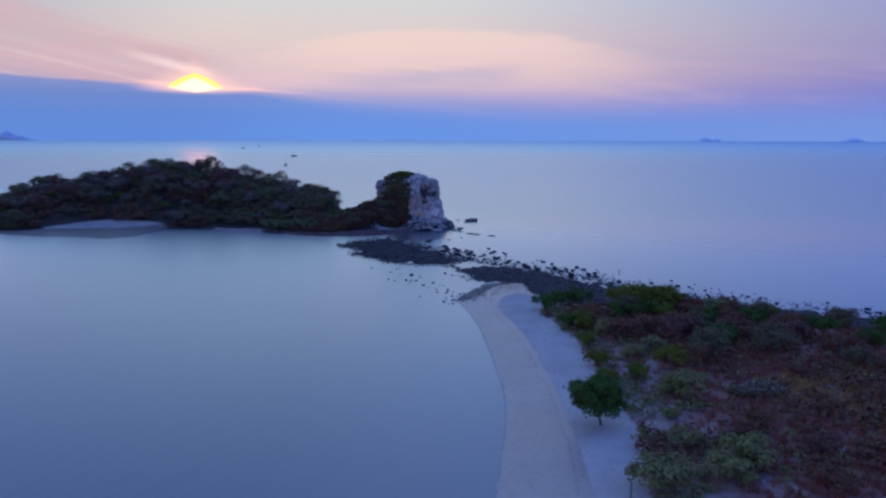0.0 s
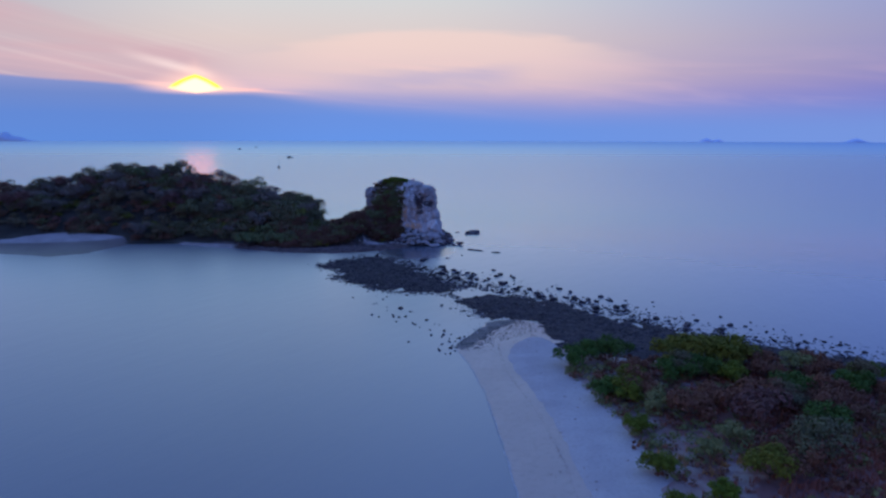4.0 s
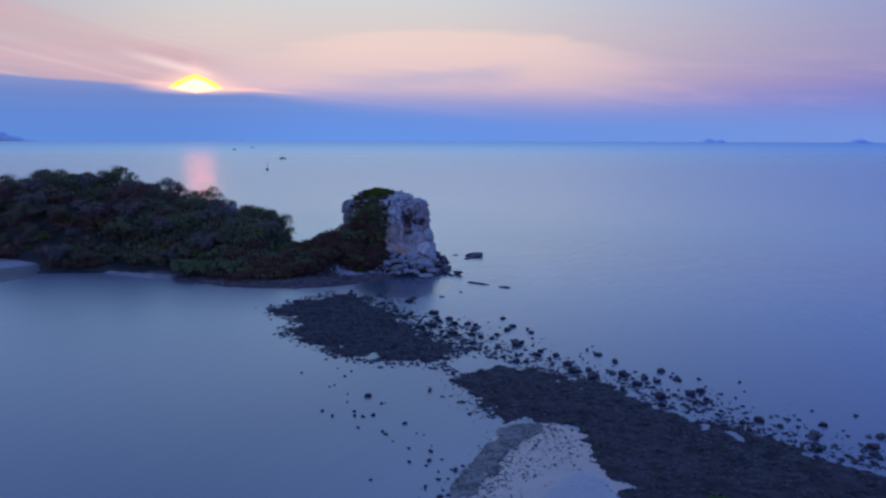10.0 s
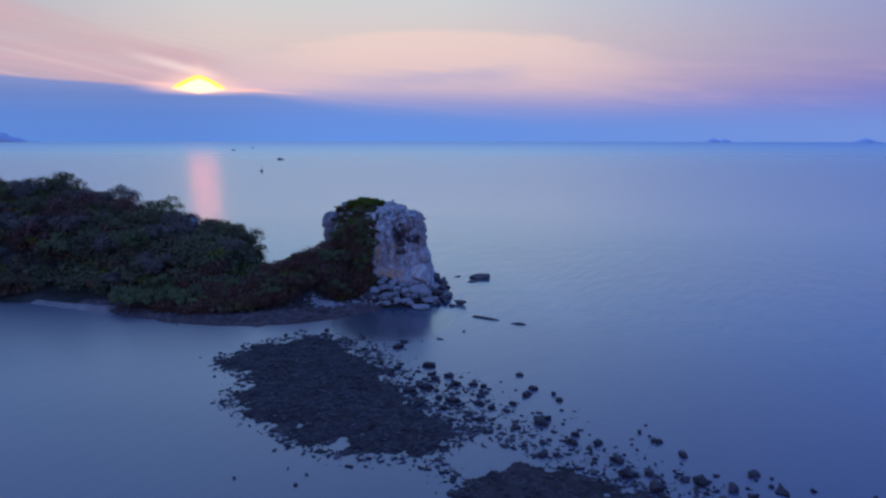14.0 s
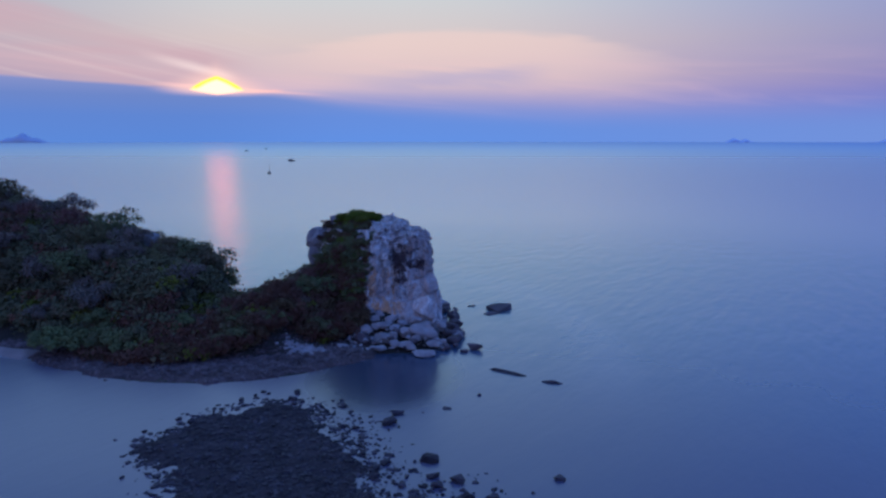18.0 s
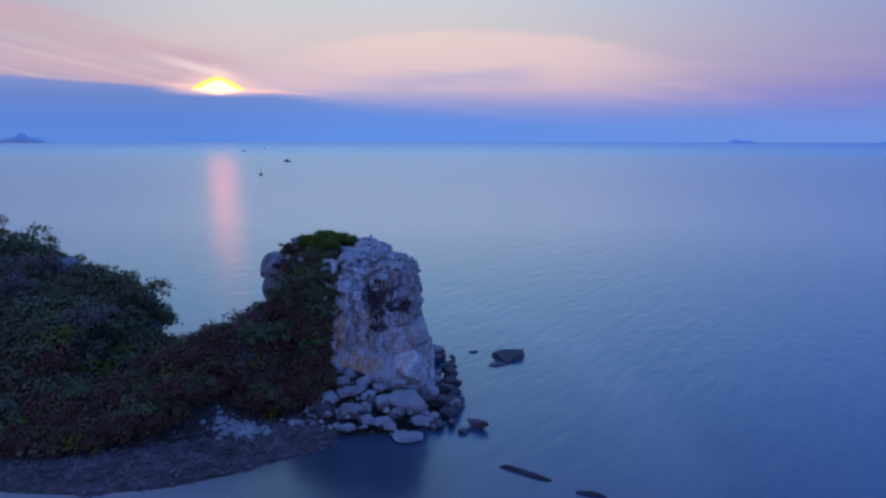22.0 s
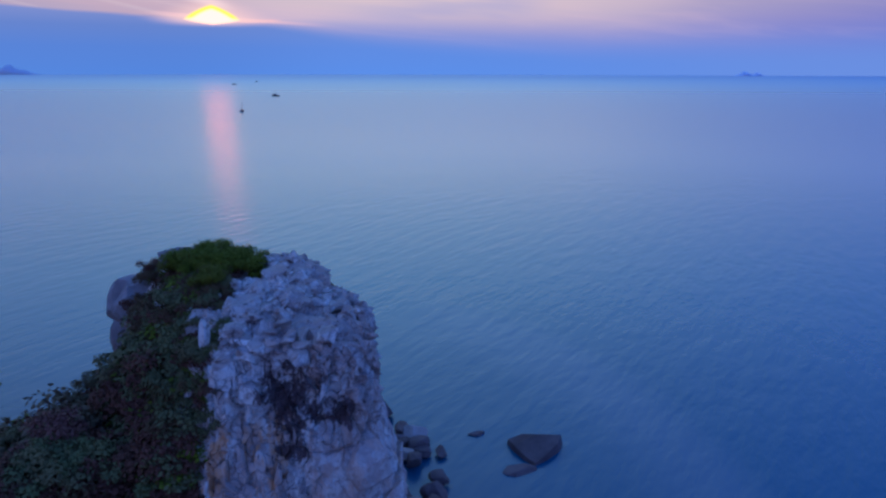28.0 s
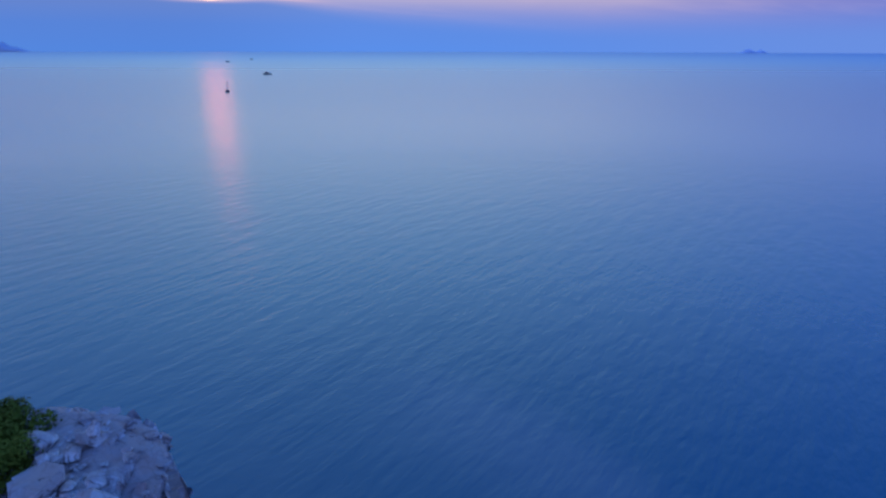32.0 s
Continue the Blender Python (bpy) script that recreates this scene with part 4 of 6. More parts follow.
foot = "boulders at the foot of the stack"
BIG = [(-6.3, 202.2, 2.1, 4.6, 3.4, 2.9), (-8.9, 202.6, 1.9, 3.6, 3.0, 2.3), (-12.0, 201.6, 1.2, 5.0, 3.2, 2.0), (-12.7, 204.0, 2.3, 4.8, 2.6, 1.4), (-12.3, 198.8, 0.7, 2.3, 1.9, 1.6),
       (-8.4, 199.6, 0.8, 3.0, 2.2, 1.8), (-5.9, 197.6, 0.4, 3.5, 1.9, 1.3), (-7.4, 200.9, 1.5, 1.9, 1.6, 1.4), (-10.2, 200.2, 0.9, 2.0, 1.7, 1.4), (-17.5, 199.8, 0.6, 2.1, 1.4, 1.0), (-4.7, 205.0, 2.0, 2.6, 2.8, 2.4),
       (-9.9, 204.6, 2.5, 2.4, 1.8, 1.2), (-15.4, 204.8, 2.2, 1.7, 1.5, 1.9), (-5.0, 200.0, 1.0, 2.2, 1.8, 1.4),
       (-13.8, 205.3, 2.9, 2.2, 1.8, 1.4), (-11.4, 205.3, 3.0, 2.6, 1.8, 1.3), (-14.6, 203.2, 2.0, 2.4, 2.0, 1.6), (-16.4, 205.4, 2.6, 1.8, 1.5, 1.5), (-8.0, 205.2, 2.8, 2.4, 1.8, 1.4), (-10.6, 203.4, 2.2, 1.8, 1.6, 1.4), (-6.6, 205.0, 2.4, 2.0, 1.6, 1.4), (-15.6, 206.6, 3.4, 1.9, 1.6, 2.0), (-14.4, 206.5, 3.5, 1.7, 1.4, 1.6), (-16.6, 206.8, 3.6, 1.6, 1.4, 2.2), (-13.2, 206.4, 3.3, 1.6, 1.3, 1.5), (-15.0, 205.8, 3.0, 1.5, 1.2, 1.3)]
for i, (x, y, z, a, b, c) in enumerate(BIG):
    boulder(PALE[i % 8], x, y, z, a * 1.1, b * 1.1, c * 1.15, (0.1, -0.15, 0.05, 0.12, 0.5, -0.4, 0.1, 0.8)[i % 8], "large pale pinkish limestone boulder fallen at the foot of the stack", foot)
boulder(GREY[2], -15.0, 201.8, 1.0, 4.4, 3.2, 2.8, 0.2, "dark reddish boulder half hidden by shrubs below the stack", foot)
r = np.random.default_rng(77)
for i in range(90):
    x = r.uniform(-17, -3.5)
    back_off = 5.0 * r.uniform()
    y = np.interp(x, [-19, -15, -11, -6, -2.5], [202, 199.5, 198, 198.2, 201]) + back_off
    a = r.uniform(0.5, 1.4) * (0.75 if back_off < 1.2 else 1.0)
    pale = r.uniform() < 0.72
    boulder((PALE if pale else GREY)[i % 6], x, y, 0.15 + 0.52 * back_off, a * 1.2, a, a * 0.9, r.uniform(0, 6), "pale limestone boulder in the rubble below the stack" if pale else "dark damp boulder in the rubble below the stack", foot)
for i in range(30):
    y = r.uniform(201, 224)
    x = np.interp(y, [201, 206, 215, 224], [-2.4, -2.6, -3.4, -5.4]) + r.uniform(-1.8, 0.8)
    a = r.uniform(0.9, 2.3)
    boulder((PALE if i % 4 == 1 else GREY)[i % 6], x, y, 0.2 + 0.25 * a, a * 1.4, a * 1.1, a * 1.1, r.uniform(0, 6), "pale fallen boulder along the stack's seaward foot" if i % 4 == 1 else "dark grey wet boulder along the stack's seaward foot", foot)
for i, (x, y, z, a, b, c) in enumerate([(-3.2, 205.5, 0.9, 2.8, 3.0, 2.4), (-2.6, 203.0, 0.6, 2.4, 2.4, 2.0), (-3.4, 200.6, 0.5, 2.4, 2.0, 1.6), (0.4, 200.9, 0.3, 3.4, 2.2, 1.7), (-1.0, 199.8, 0.2, 1.8, 1.4, 1.0), (-2.9, 208.6, 1.0, 2.8, 3.2, 2.8),
                                        (-2.4, 211.5, 0.8, 2.4, 2.6, 2.4), (-1.4, 206.8, 0.4, 1.7, 1.9, 1.4), (-8.4, 226.4, 1.1, 4.2, 3.0, 3.4), (-6.2, 223.4, 0.7, 2.6, 2.4, 1.8), (-4.4, 221.2, 0.5, 2.6, 2.2, 1.6),
                                        (-2.9, 217.5, 0.6, 2.2, 2.2, 1.8), (-2.9, 221.4, 0.3, 1.7, 1.4, 0.9)]):
    boulder(GREY[i % 6], x, y, z, a, b, c, i * 0.9, "dark grey wet boulder at the tip of the island", foot)
# the two reefs that break the surface off the stack, and low slabs
bm = bmesh.new()
for px, py, pz in ((-2.0, 1.3, 0.5), (-0.9, 1.6, 0.75), (0.2, 1.1, 0.95), (2.1, 1.2, 0.8), (1.7, 0.2, 0.7), (0.7, -0.9, 0.5), (-0.3, -1.7, 0.3), (-0.9, -1.0, 0.45), (-1.6, 0.2, 0.6)):
    bm.verts.new((px, py, pz))
    bm.verts.new((px * 1.12, py * 1.12, -0.7))
bmesh.ops.convex_hull(bm, input=bm.verts)
bmesh.ops.delete(bm, geom=[q for q in bm.verts if not q.link_faces], context="VERTS")
wedge = bpy.data.meshes.new("rock")
bm.to_mesh(wedge)
bm.free()
wedge.materials.append(GREY_STONE)
boulder(wedge, 4.3, 222.0, 0.0, 1.0, 1.0, 1.0, 0.05, "flat dark wedge of rock standing in open water", "", "sea_rock")
boulder(hull_rock("rock", 902, GREY_STONE, 26, 0.4, 0.6), 3.0, 219.6, 0.05, 2.8, 1.6, 1.0, 0.3, "low dark rock beside the wedge-shaped sea rock", "", "sea_rock")
boulder(hull_rock("rock", 903, GREY_STONE, 20, 0.4, 0.6), -0.3, 224.5, 0.05, 1.6, 1.0, 0.7, 0.3, "small dark rock awash near the stack", "", "sea_rock")
for x, y, a, b, t in ((4.4, 192.0, 5.2, 1.0, -0.55), (9.4, 188.8, 2.6, 0.7, -0.2), (-2.4, 180.6, 1.1, 0.9, 0), (1.0, 184.5, 0.5, 0.4, 0)):
    boulder(DARK[int(a * 10) % 10], x, y, 0.06, a, b, 0.75, t, "low dark rock slab just above the water", "", "sea_rock")

# scattered reef stones: the larger ones singly, the shingle as one mass
r = np.random.default_rng(99)


def spread(count, place, lo, hi, power, label, group):
    for i in range(count):
        x, y = place()
        a = lo + (hi - lo) * r.uniform() ** power
        boulder(DARK[int(r.integers(10))], x, y, 0.14 * a, a, a * r.uniform(0.7, 1.0), a * r.uniform(0.6, 1.0), r.uniform(0, 6.3), label, group, "reef_stone")


def along(line, spread_m, bias=0.0):
    q = np.asarray(line, float)
    k = int(r.integers(len(q) - 1))
    t = r.uniform()
    e = q[k + 1] - q[k]
    nrm2 = np.array([-e[1], e[0]]) / max(np.hypot(*e), 1e-6)
    return q[k] + e * t + nrm2 * (bias + spread_m * abs(r.normal()) * 1.0)


OUTER = [(72, 99.5), (58, 107), (45, 113), (36, 118.5), (28.5, 125), (23, 131), (17, 138), (10, 142.5), (4, 147.5), (0, 155), (-5, 164)]
spread(130, lambda: along(OUTER[::-1], 6.0), 0.4, 1.3, 2.2, "dark barnacled stone in the shallows off the reef", "reef stones")
spread(46, lambda: along(REEF_B[:8], 1.6), 0.4, 1.2, 2.0, "dark stone at the edge of the pebble bank", "reef stones")
spread(40, lambda: along([(-17, 181), (-10, 173), (-6, 163), (-2, 155), (3, 150)], 3.0, -1.0), 0.4, 1.7, 2.0, "dark stone in the broken eastern edge of the pebble bank", "reef stones")
spread(30, lambda: along([(1, 116), (-2, 121), (-6, 128), (-10, 135), (-14, 145)], 4.0, -1.0), 0.25, 0.6, 1.5, "small dark stone in the shallow bay", "reef stones")
spread(18, lambda: along([(0, 110), (-1, 113), (0.5, 117), (2, 121)], 1.6, -1.0), 0.3, 0.7, 1.5, "small dark stone at the tip of the sand spit", "reef stones")
for x, y, a in ((8.7, 152.5, 2.0), (9.3, 153.4, 1.3), (11, 160.2, 0.8), (8.2, 160.5, 1.1), (6.2, 157.2, 1.0), (13.5, 148, 1.2), (14.6, 144.7, 1.5), (14.8, 142.2, 1.6), (16.7, 139.9, 1.8), (20.7, 141.1, 1.6), (19.6, 141.4, 1.1), (22.9, 140, 1.4), (25.6, 142.4, 1.2),
                (23.1, 134, 1.8), (28.2, 136, 1.2), (26.6, 135, 1.4), (21.6, 137.9, 1.2), (-9.4, 133.4, 0.9), (-2.6, 135.2, 0.7), (31.3, 128.1, 1.2), (34.9, 124.4, 1.7), (-3.4, 169.1, 1.9), (-2.9, 166.1, 1.3), (-8, 176.9, 2.0), (7.8, 159.8, 1.2), (8.9, 161.8, 1.2),
                (-0.4, 158, 1.5), (2.6, 157.3, 1.2), (3.2, 162.3, 0.9)):
    boulder(DARK[int(a * 10) % 10], x, y, 0.15, a, a * 0.9, a * 0.9, x, "dark barnacled boulder standing clear of the reef edge", "reef stones", "reef_stone")


def scatter_mass(name, meshes, spots, sizes, mat, label, category, seed, sink=0.0, squash=0.7):
    """Many small pieces joined into one mass."""
    r2 = np.random.default_rng(seed)
    base = []
    for me in meshes:
        v = np.zeros(len(me.vertices) * 3, np.float32)
        me.vertices.foreach_get("co", v)
        me.calc_loop_triangles()
        f = np.zeros(len(me.loop_triangles) * 3, np.int32)
        me.loop_triangles.foreach_get("vertices", f)
        base.append((v.reshape(-1, 3), f.reshape(-1, 3)))
    vs, fs, at = [], [], 0
    pick = r2.integers(len(base), size=len(spots))
    turn = r2.uniform(0, 6.28, len(spots))
    for (x, y, z), sz, k, t in zip(spots, sizes, pick, turn):
        v, f = base[k]
        c, s2 = math.cos(t), math.sin(t)
        q = v * sz
        vs.append(np.stack([x + q[:, 0] * c - q[:, 1] * s2, y + q[:, 0] * s2 + q[:, 1] * c, z + q[:, 2] * squash - sink * sz], -1))
        fs.append(f + at)
        at += len(v)
    me = mesh_of(name, np.concatenate(vs), np.concatenate(fs), mat)
    return tagged(new(name, me), label, category, kind="stuff")


def spots_in(poly, count, height, seed, lo=-9, hi=1e9):
    r2 = np.random.default_rng(seed)
    q = np.asarray(poly, float)
    x0, y0 = q.min(0) + min(lo, 0)
    x1, y1 = q.max(0) - min(lo, 0)
    x, y = r2.uniform(x0, x1, count * 6), r2.uniform(y0, y1, count * 6)
    d = sdf(poly, x, y)
    ok = np.where((d > lo) & (d < hi))[0][:count]
    return np.stack([x[ok], y[ok], height(x[ok], y[ok])], -1)


crown_rubble = scatter_mass("rubble", [hull_rock("rubble", 320 + k, LIMESTONE, 12, 0.8, 0.9) for k in range(10)], np.array(RUBBLE_POINTS), 0.25 + 0.50 * np.random.default_rng(33).uniform(size=420) ** 2, LIMESTONE, "small angular limestone rubble", "", 34, squash=0.85)
crown_rubble.parent = stack
TINY = [hull_rock("pebble", 600 + k, REEF_STONE, 9, 0.4, 0.8) for k in range(8)]
for poly, cnt, sd in ((REEF_A, 11000, 11), (REEF_B, 7000, 21)):
    sp = spots_in(poly, cnt, lambda x, y: reef_height(poly, x, y, sd), sd, -1.2)
    scatter_mass("reef_shingle", TINY, sp, 0.18 + 0.72 * np.random.default_rng(sd).uniform(size=len(sp)) ** 3, REEF_STONE, "dark wet cobbles covering the reef flat", "cobbles", sd)
q = np.array([along(OUTER[::-1], 3.4) for _ in range(2000)] + [along(REEF_B + REEF_B[:1], 1.1) for _ in range(900)] + [along([(1.5, 150), (-1, 145), (2, 140), (3, 133), (5, 128)], -1.5) for _ in range(300)] + [along([(-17, 181), (-10, 173), (-6, 163), (-2, 155), (3, 150)], 2.6, -2.0) for _ in range(900)])
scatter_mass("shallow_stones", TINY, np.c_[q, np.full(len(q), 0.02)], 0.2 + 0.75 * np.random.default_rng(5).uniform(size=len(q)) ** 2.6, REEF_STONE, "loose dark stones scattered in the shallows", "stones", 5)
sp = spots_in(STRIP, 6500, strip_height, 71, -0.8)
scatter_mass("shore_shingle", [hull_rock("pebble", 620 + k, SHINGLE_STONE, 10, 0.5, 0.8) for k in range(6)], sp, 0.20 + 0.75 * np.random.default_rng(6).uniform(size=len(sp)) ** 4, SHINGLE_STONE, "grey cobbles along the island's stony shore", "cobbles", 72)
q = np.array([along([(0, 112), (1, 117), (3, 121), (6, 126.5), (10, 128)], 2.0, -3.4) for _ in range(700)] + [along([(-0.5, 111), (1, 117), (4, 123), (9, 126.5)], -2.4, -0.6) for _ in range(500)])
TIP = [(1.5, 112), (4.4, 119), (7, 124), (9.5, 126.5), (12.5, 123), (11.6, 118), (9, 116), (5.5, 113.5)]
q = np.concatenate([q, spots_in(REEF_A, 900, sand_height, 77, -2.6, 0.3)[:, :2], spots_in(TIP, 620, sand_height, 78, 0)[:, :2]])
scatter_mass("tip_shingle", TINY, np.c_[q, np.maximum(sand_height(q[:, 0], q[:, 1]), 0.0)], 0.10 + 0.32 * np.random.default_rng(8).uniform(size=len(q)) ** 3, REEF_STONE, "thin band of dark pebbles round the tip of the sand", "pebbles", 8)
NECK = [(-48, 190), (-40, 188.4), (-30, 188), (-24, 190), (-18, 194), (-13, 198), (-12, 203), (-16, 207.5), (-24, 206), (-32, 201), (-40, 199), (-48, 197)]
sp = spots_in(NECK, 5200, lambda x, y: np.maximum(island_height(x, y), strip_height(x, y)), 73, 0)
scatter_mass("shore_shingle", [hull_rock("pebble", 626 + k, SHINGLE_STONE, 10, 0.5, 0.8) for k in range(6)], sp, 0.22 + 0.8 * np.random.default_rng(9).uniform(size=len(sp)) ** 3, SHINGLE_STONE, "reddish cobbles banked up between shore and shrubs", "cobbles", 74)
r = np.random.default_rng(55)
pale_spots = []
for i in range(440):
    if i % 4 == 0:
        x, y = r.uniform(-16.5, -5), r.uniform(201.5, 206)
    elif i % 8 != 1:
        x, y = -22.4 + 1.2 * r.normal(), 198.0 + 0.6 * r.normal()
    else:
        x = r.uniform(-24, -14)
        y = np.interp(x, [-24, -14], [196, 200]) + r.uniform(-1.0, 2.5)
    pale_spots.append((x, y, float(max(island_height(np.array(x), np.array(y)), strip_height(np.array(x), np.array(y)))) + 0.05))
scatter_mass("rubble", [hull_rock("rubble", 640 + k, PALE_STONE, 14, 0.6, 0.8) for k in range(8)], np.array(pale_spots), 0.25 + 0.75 * r.uniform(size=440) ** 2.5, PALE_STONE, "pale broken limestone rubble on the shore beside the stack", "rubble", 56)

# ---------------------------------------------------------------- trees and bushes


def tube(path, radii, sides=6):
    path = np.asarray(path, float)
    v, f = [], []
    for k, (q, rad) in enumerate(zip(path, radii)):
        d = path[min(k + 1, len(path) - 1)] - path[max(k - 1, 0)]
        d /= np.linalg.norm(d)
        a = np.cross(d, (0.3, 1, 0.1))
        a /= np.linalg.norm(a)
        b = np.cross(d, a)
        for j in range(sides):
            t = 2 * math.pi * j / sides
            v.append(q + rad * (a * math.cos(t) + b * math.sin(t)))
    for k in range(len(path) - 1):
        for j in range(sides):
            i, i2 = k * sides + j, k * sides + (j + 1) % sides
            f.append((i, i2, i2 + sides, i + sides))
    return np.array(v), np.array(f)


def join(pieces):
    vs, fs, at = [], [], 0
    for v, f in pieces:
        vs.append(v)
        fs.append(f + at)
        at += len(v)
    return np.concatenate(vs), np.concatenate(fs)


def leaves(r, centres, sizes, per, leaf):
    """Leaf sprays thrown over lobes: small bent quads, mostly on the lobes' outer shell."""
    out_v, out_f, at = [], [], 0
    for c, s2 in zip(centres, sizes):
        k = int(per * (np.prod(s2) ** (2 / 3)) / (np.mean(sizes) ** 2))
        d = r.normal(size=(k, 3))
        d /= np.linalg.norm(d, axis=1)[:, None]
        d[:, 2] = np.where(d[:, 2] < -0.35, -d[:, 2], d[:, 2])
        q = c + d * s2 * (r.uniform(0.35, 1.0, (k, 1)) ** 0.45) * (1 + 0.25 * r.normal(size=(k, 1)) * 0.6)
        out_n = d + 0.42 * r.normal(size=(k, 3)) + (0, 0, 0.35)
        out_n /= np.linalg.norm(out_n, axis=1)[:, None]
        a = np.cross(out_n, r.normal(size=(k, 3)))
        a /= np.linalg.norm(a, axis=1)[:, None]
        b = np.cross(out_n, a)
        L = leaf * r.uniform(0.6, 1.3, (k, 1))
        W = L * r.uniform(0.45, 0.8, (k, 1))
        quad = np.stack([q - a * L, q + b * W - out_n * L * 0.2, q + a * L, q - b * W - out_n * L * 0.2], 1)
        out_v.append(quad.reshape(-1, 3))
        out_f.append(np.arange(k * 4).reshape(-1, 4) + at)
        at += k * 4
    return np.concatenate(out_v), np.concatenate(out_f)


def tree_meshes(seed, height, spread_m, lobes, per, leaf, mat, trunk_h, lean=0.0, thick=0.09):
    """Trunk with limbs, and a crown of leaf sprays in uneven lobes."""
    r = np.random.default_rng(seed)
    ends, sizes = [], []
    for k in range(lobes):
        a = 2.4 * k + r.uniform(-0.5, 0.5)
        rad = spread_m * 0.5 * math.sqrt((k + 0.3) / lobes) * r.uniform(0.75, 1.15)
        zz = trunk_h + (height - trunk_h) * (0.22 + 0.62 * r.uniform() * (1 - 0.6 * rad / spread_m))
        ends.append((rad * math.cos(a) + lean, rad * math.sin(a), zz))
        w2 = spread_m * r.uniform(0.16, 0.27)
        sizes.append((w2, w2 * r.uniform(0.8, 1.2), min(w2 * r.uniform(0.75, 1.0), (height - trunk_h) * 0.40)))
    ends, sizes = np.array(ends), np.array(sizes)
    top = np.array([lean * 0.6, 0, trunk_h])
    pieces = [tube([(0, 0, -0.3), (lean * 0.2, 0.05, trunk_h * 0.5), top], [thick * 1.3, thick, thick * 0.8])]
    for e in ends:
        m = (top + e) / 2 + r.normal(size=3) * 0.12 * spread_m * 0.4
        pieces.append(tube([top, m, e], [thick * 0.6, thick * 0.35, thick * 0.12], 5))
    tv, tf = join(pieces)
    cv, cf = leaves(r, ends, sizes, per, leaf)
    return mesh_of("trunk", tv, tf, BARK), mesh_of("crown", cv, cf, mat)


def tree(name, meshes, x, y, z, turn, s2, label, category, group=""):
    ob = tagged(new(name), label, category, group)
    ob.matrix_basis = Matrix.LocRotScale((x, y, z), Euler((0, 0, turn)), (s2, s2, s2))
    part("trunk", meshes[0], ob)
    part("crown", meshes[1], ob)
    return ob


GREENS = [tree_meshes(700 + k, 4.6 + 0.5 * (k % 3), 4.6 + 0.4 * (k % 4), 13, 150, 0.158, (LEAF_MID, LEAF_DARK)[k % 2], 1.0) for k in range(6)]
DULL = [tree_meshes(720 + k, 4.2 + 0.4 * (k % 3), 4.4, 11, 120, 0.135, (LEAF_GREY, LEAF_DUSK, LEAF_GREY)[k], 1.0) for k in range(3)]
LOW = [tree_meshes(740 + k, 2.2, 3.0, 10, 140, 0.132, m2, 0.3, thick=0.05) for k, m2 in enumerate((LEAF, LEAF_DARK, LEAF_SAGE, LEAF_DRY, LEAF_YELLOW))]

FINE = [tree_meshes(750 + k, 1.9, 2.8, 11, 150, 0.108, m2, 0.25, thick=0.04) for k, m2 in enumerate((LEAF_MID, LEAF_TREE, LEAF_SAGE, LEAF_DRY, LEAF_YELLOW, LEAF_DUSK))]

NECK_SHRUBS = [tree_meshes(770 + k, 1.9, 2.8, 11, 170, 0.100, m2, 0.25, thick=0.04) for k, m2 in enumerate((LEAF_MID, LEAF_NECK_DIM, LEAF_NECK_DIM, LEAF_RUST, LEAF_NECK_DIM, LEAF_RUST))]

# the lone tree on the beach
tree("tree", tree_meshes(760, 5.0, 4.3, 28, 420, 0.14, LEAF_TREE, 1.1, lean=-0.6, thick=0.11), 13.7, 60.2, float(dry_height(np.array(13.7), np.array(60.2))), 0.2, 1.0, "small round-crowned green tree leaning alone on pale sand", "tree")


def on_scrub(x, y):
    return float(max(scrub_height(np.array(float(x)), np.array(float(y))), dry_height(np.array(float(x)), np.array(float(y)))))


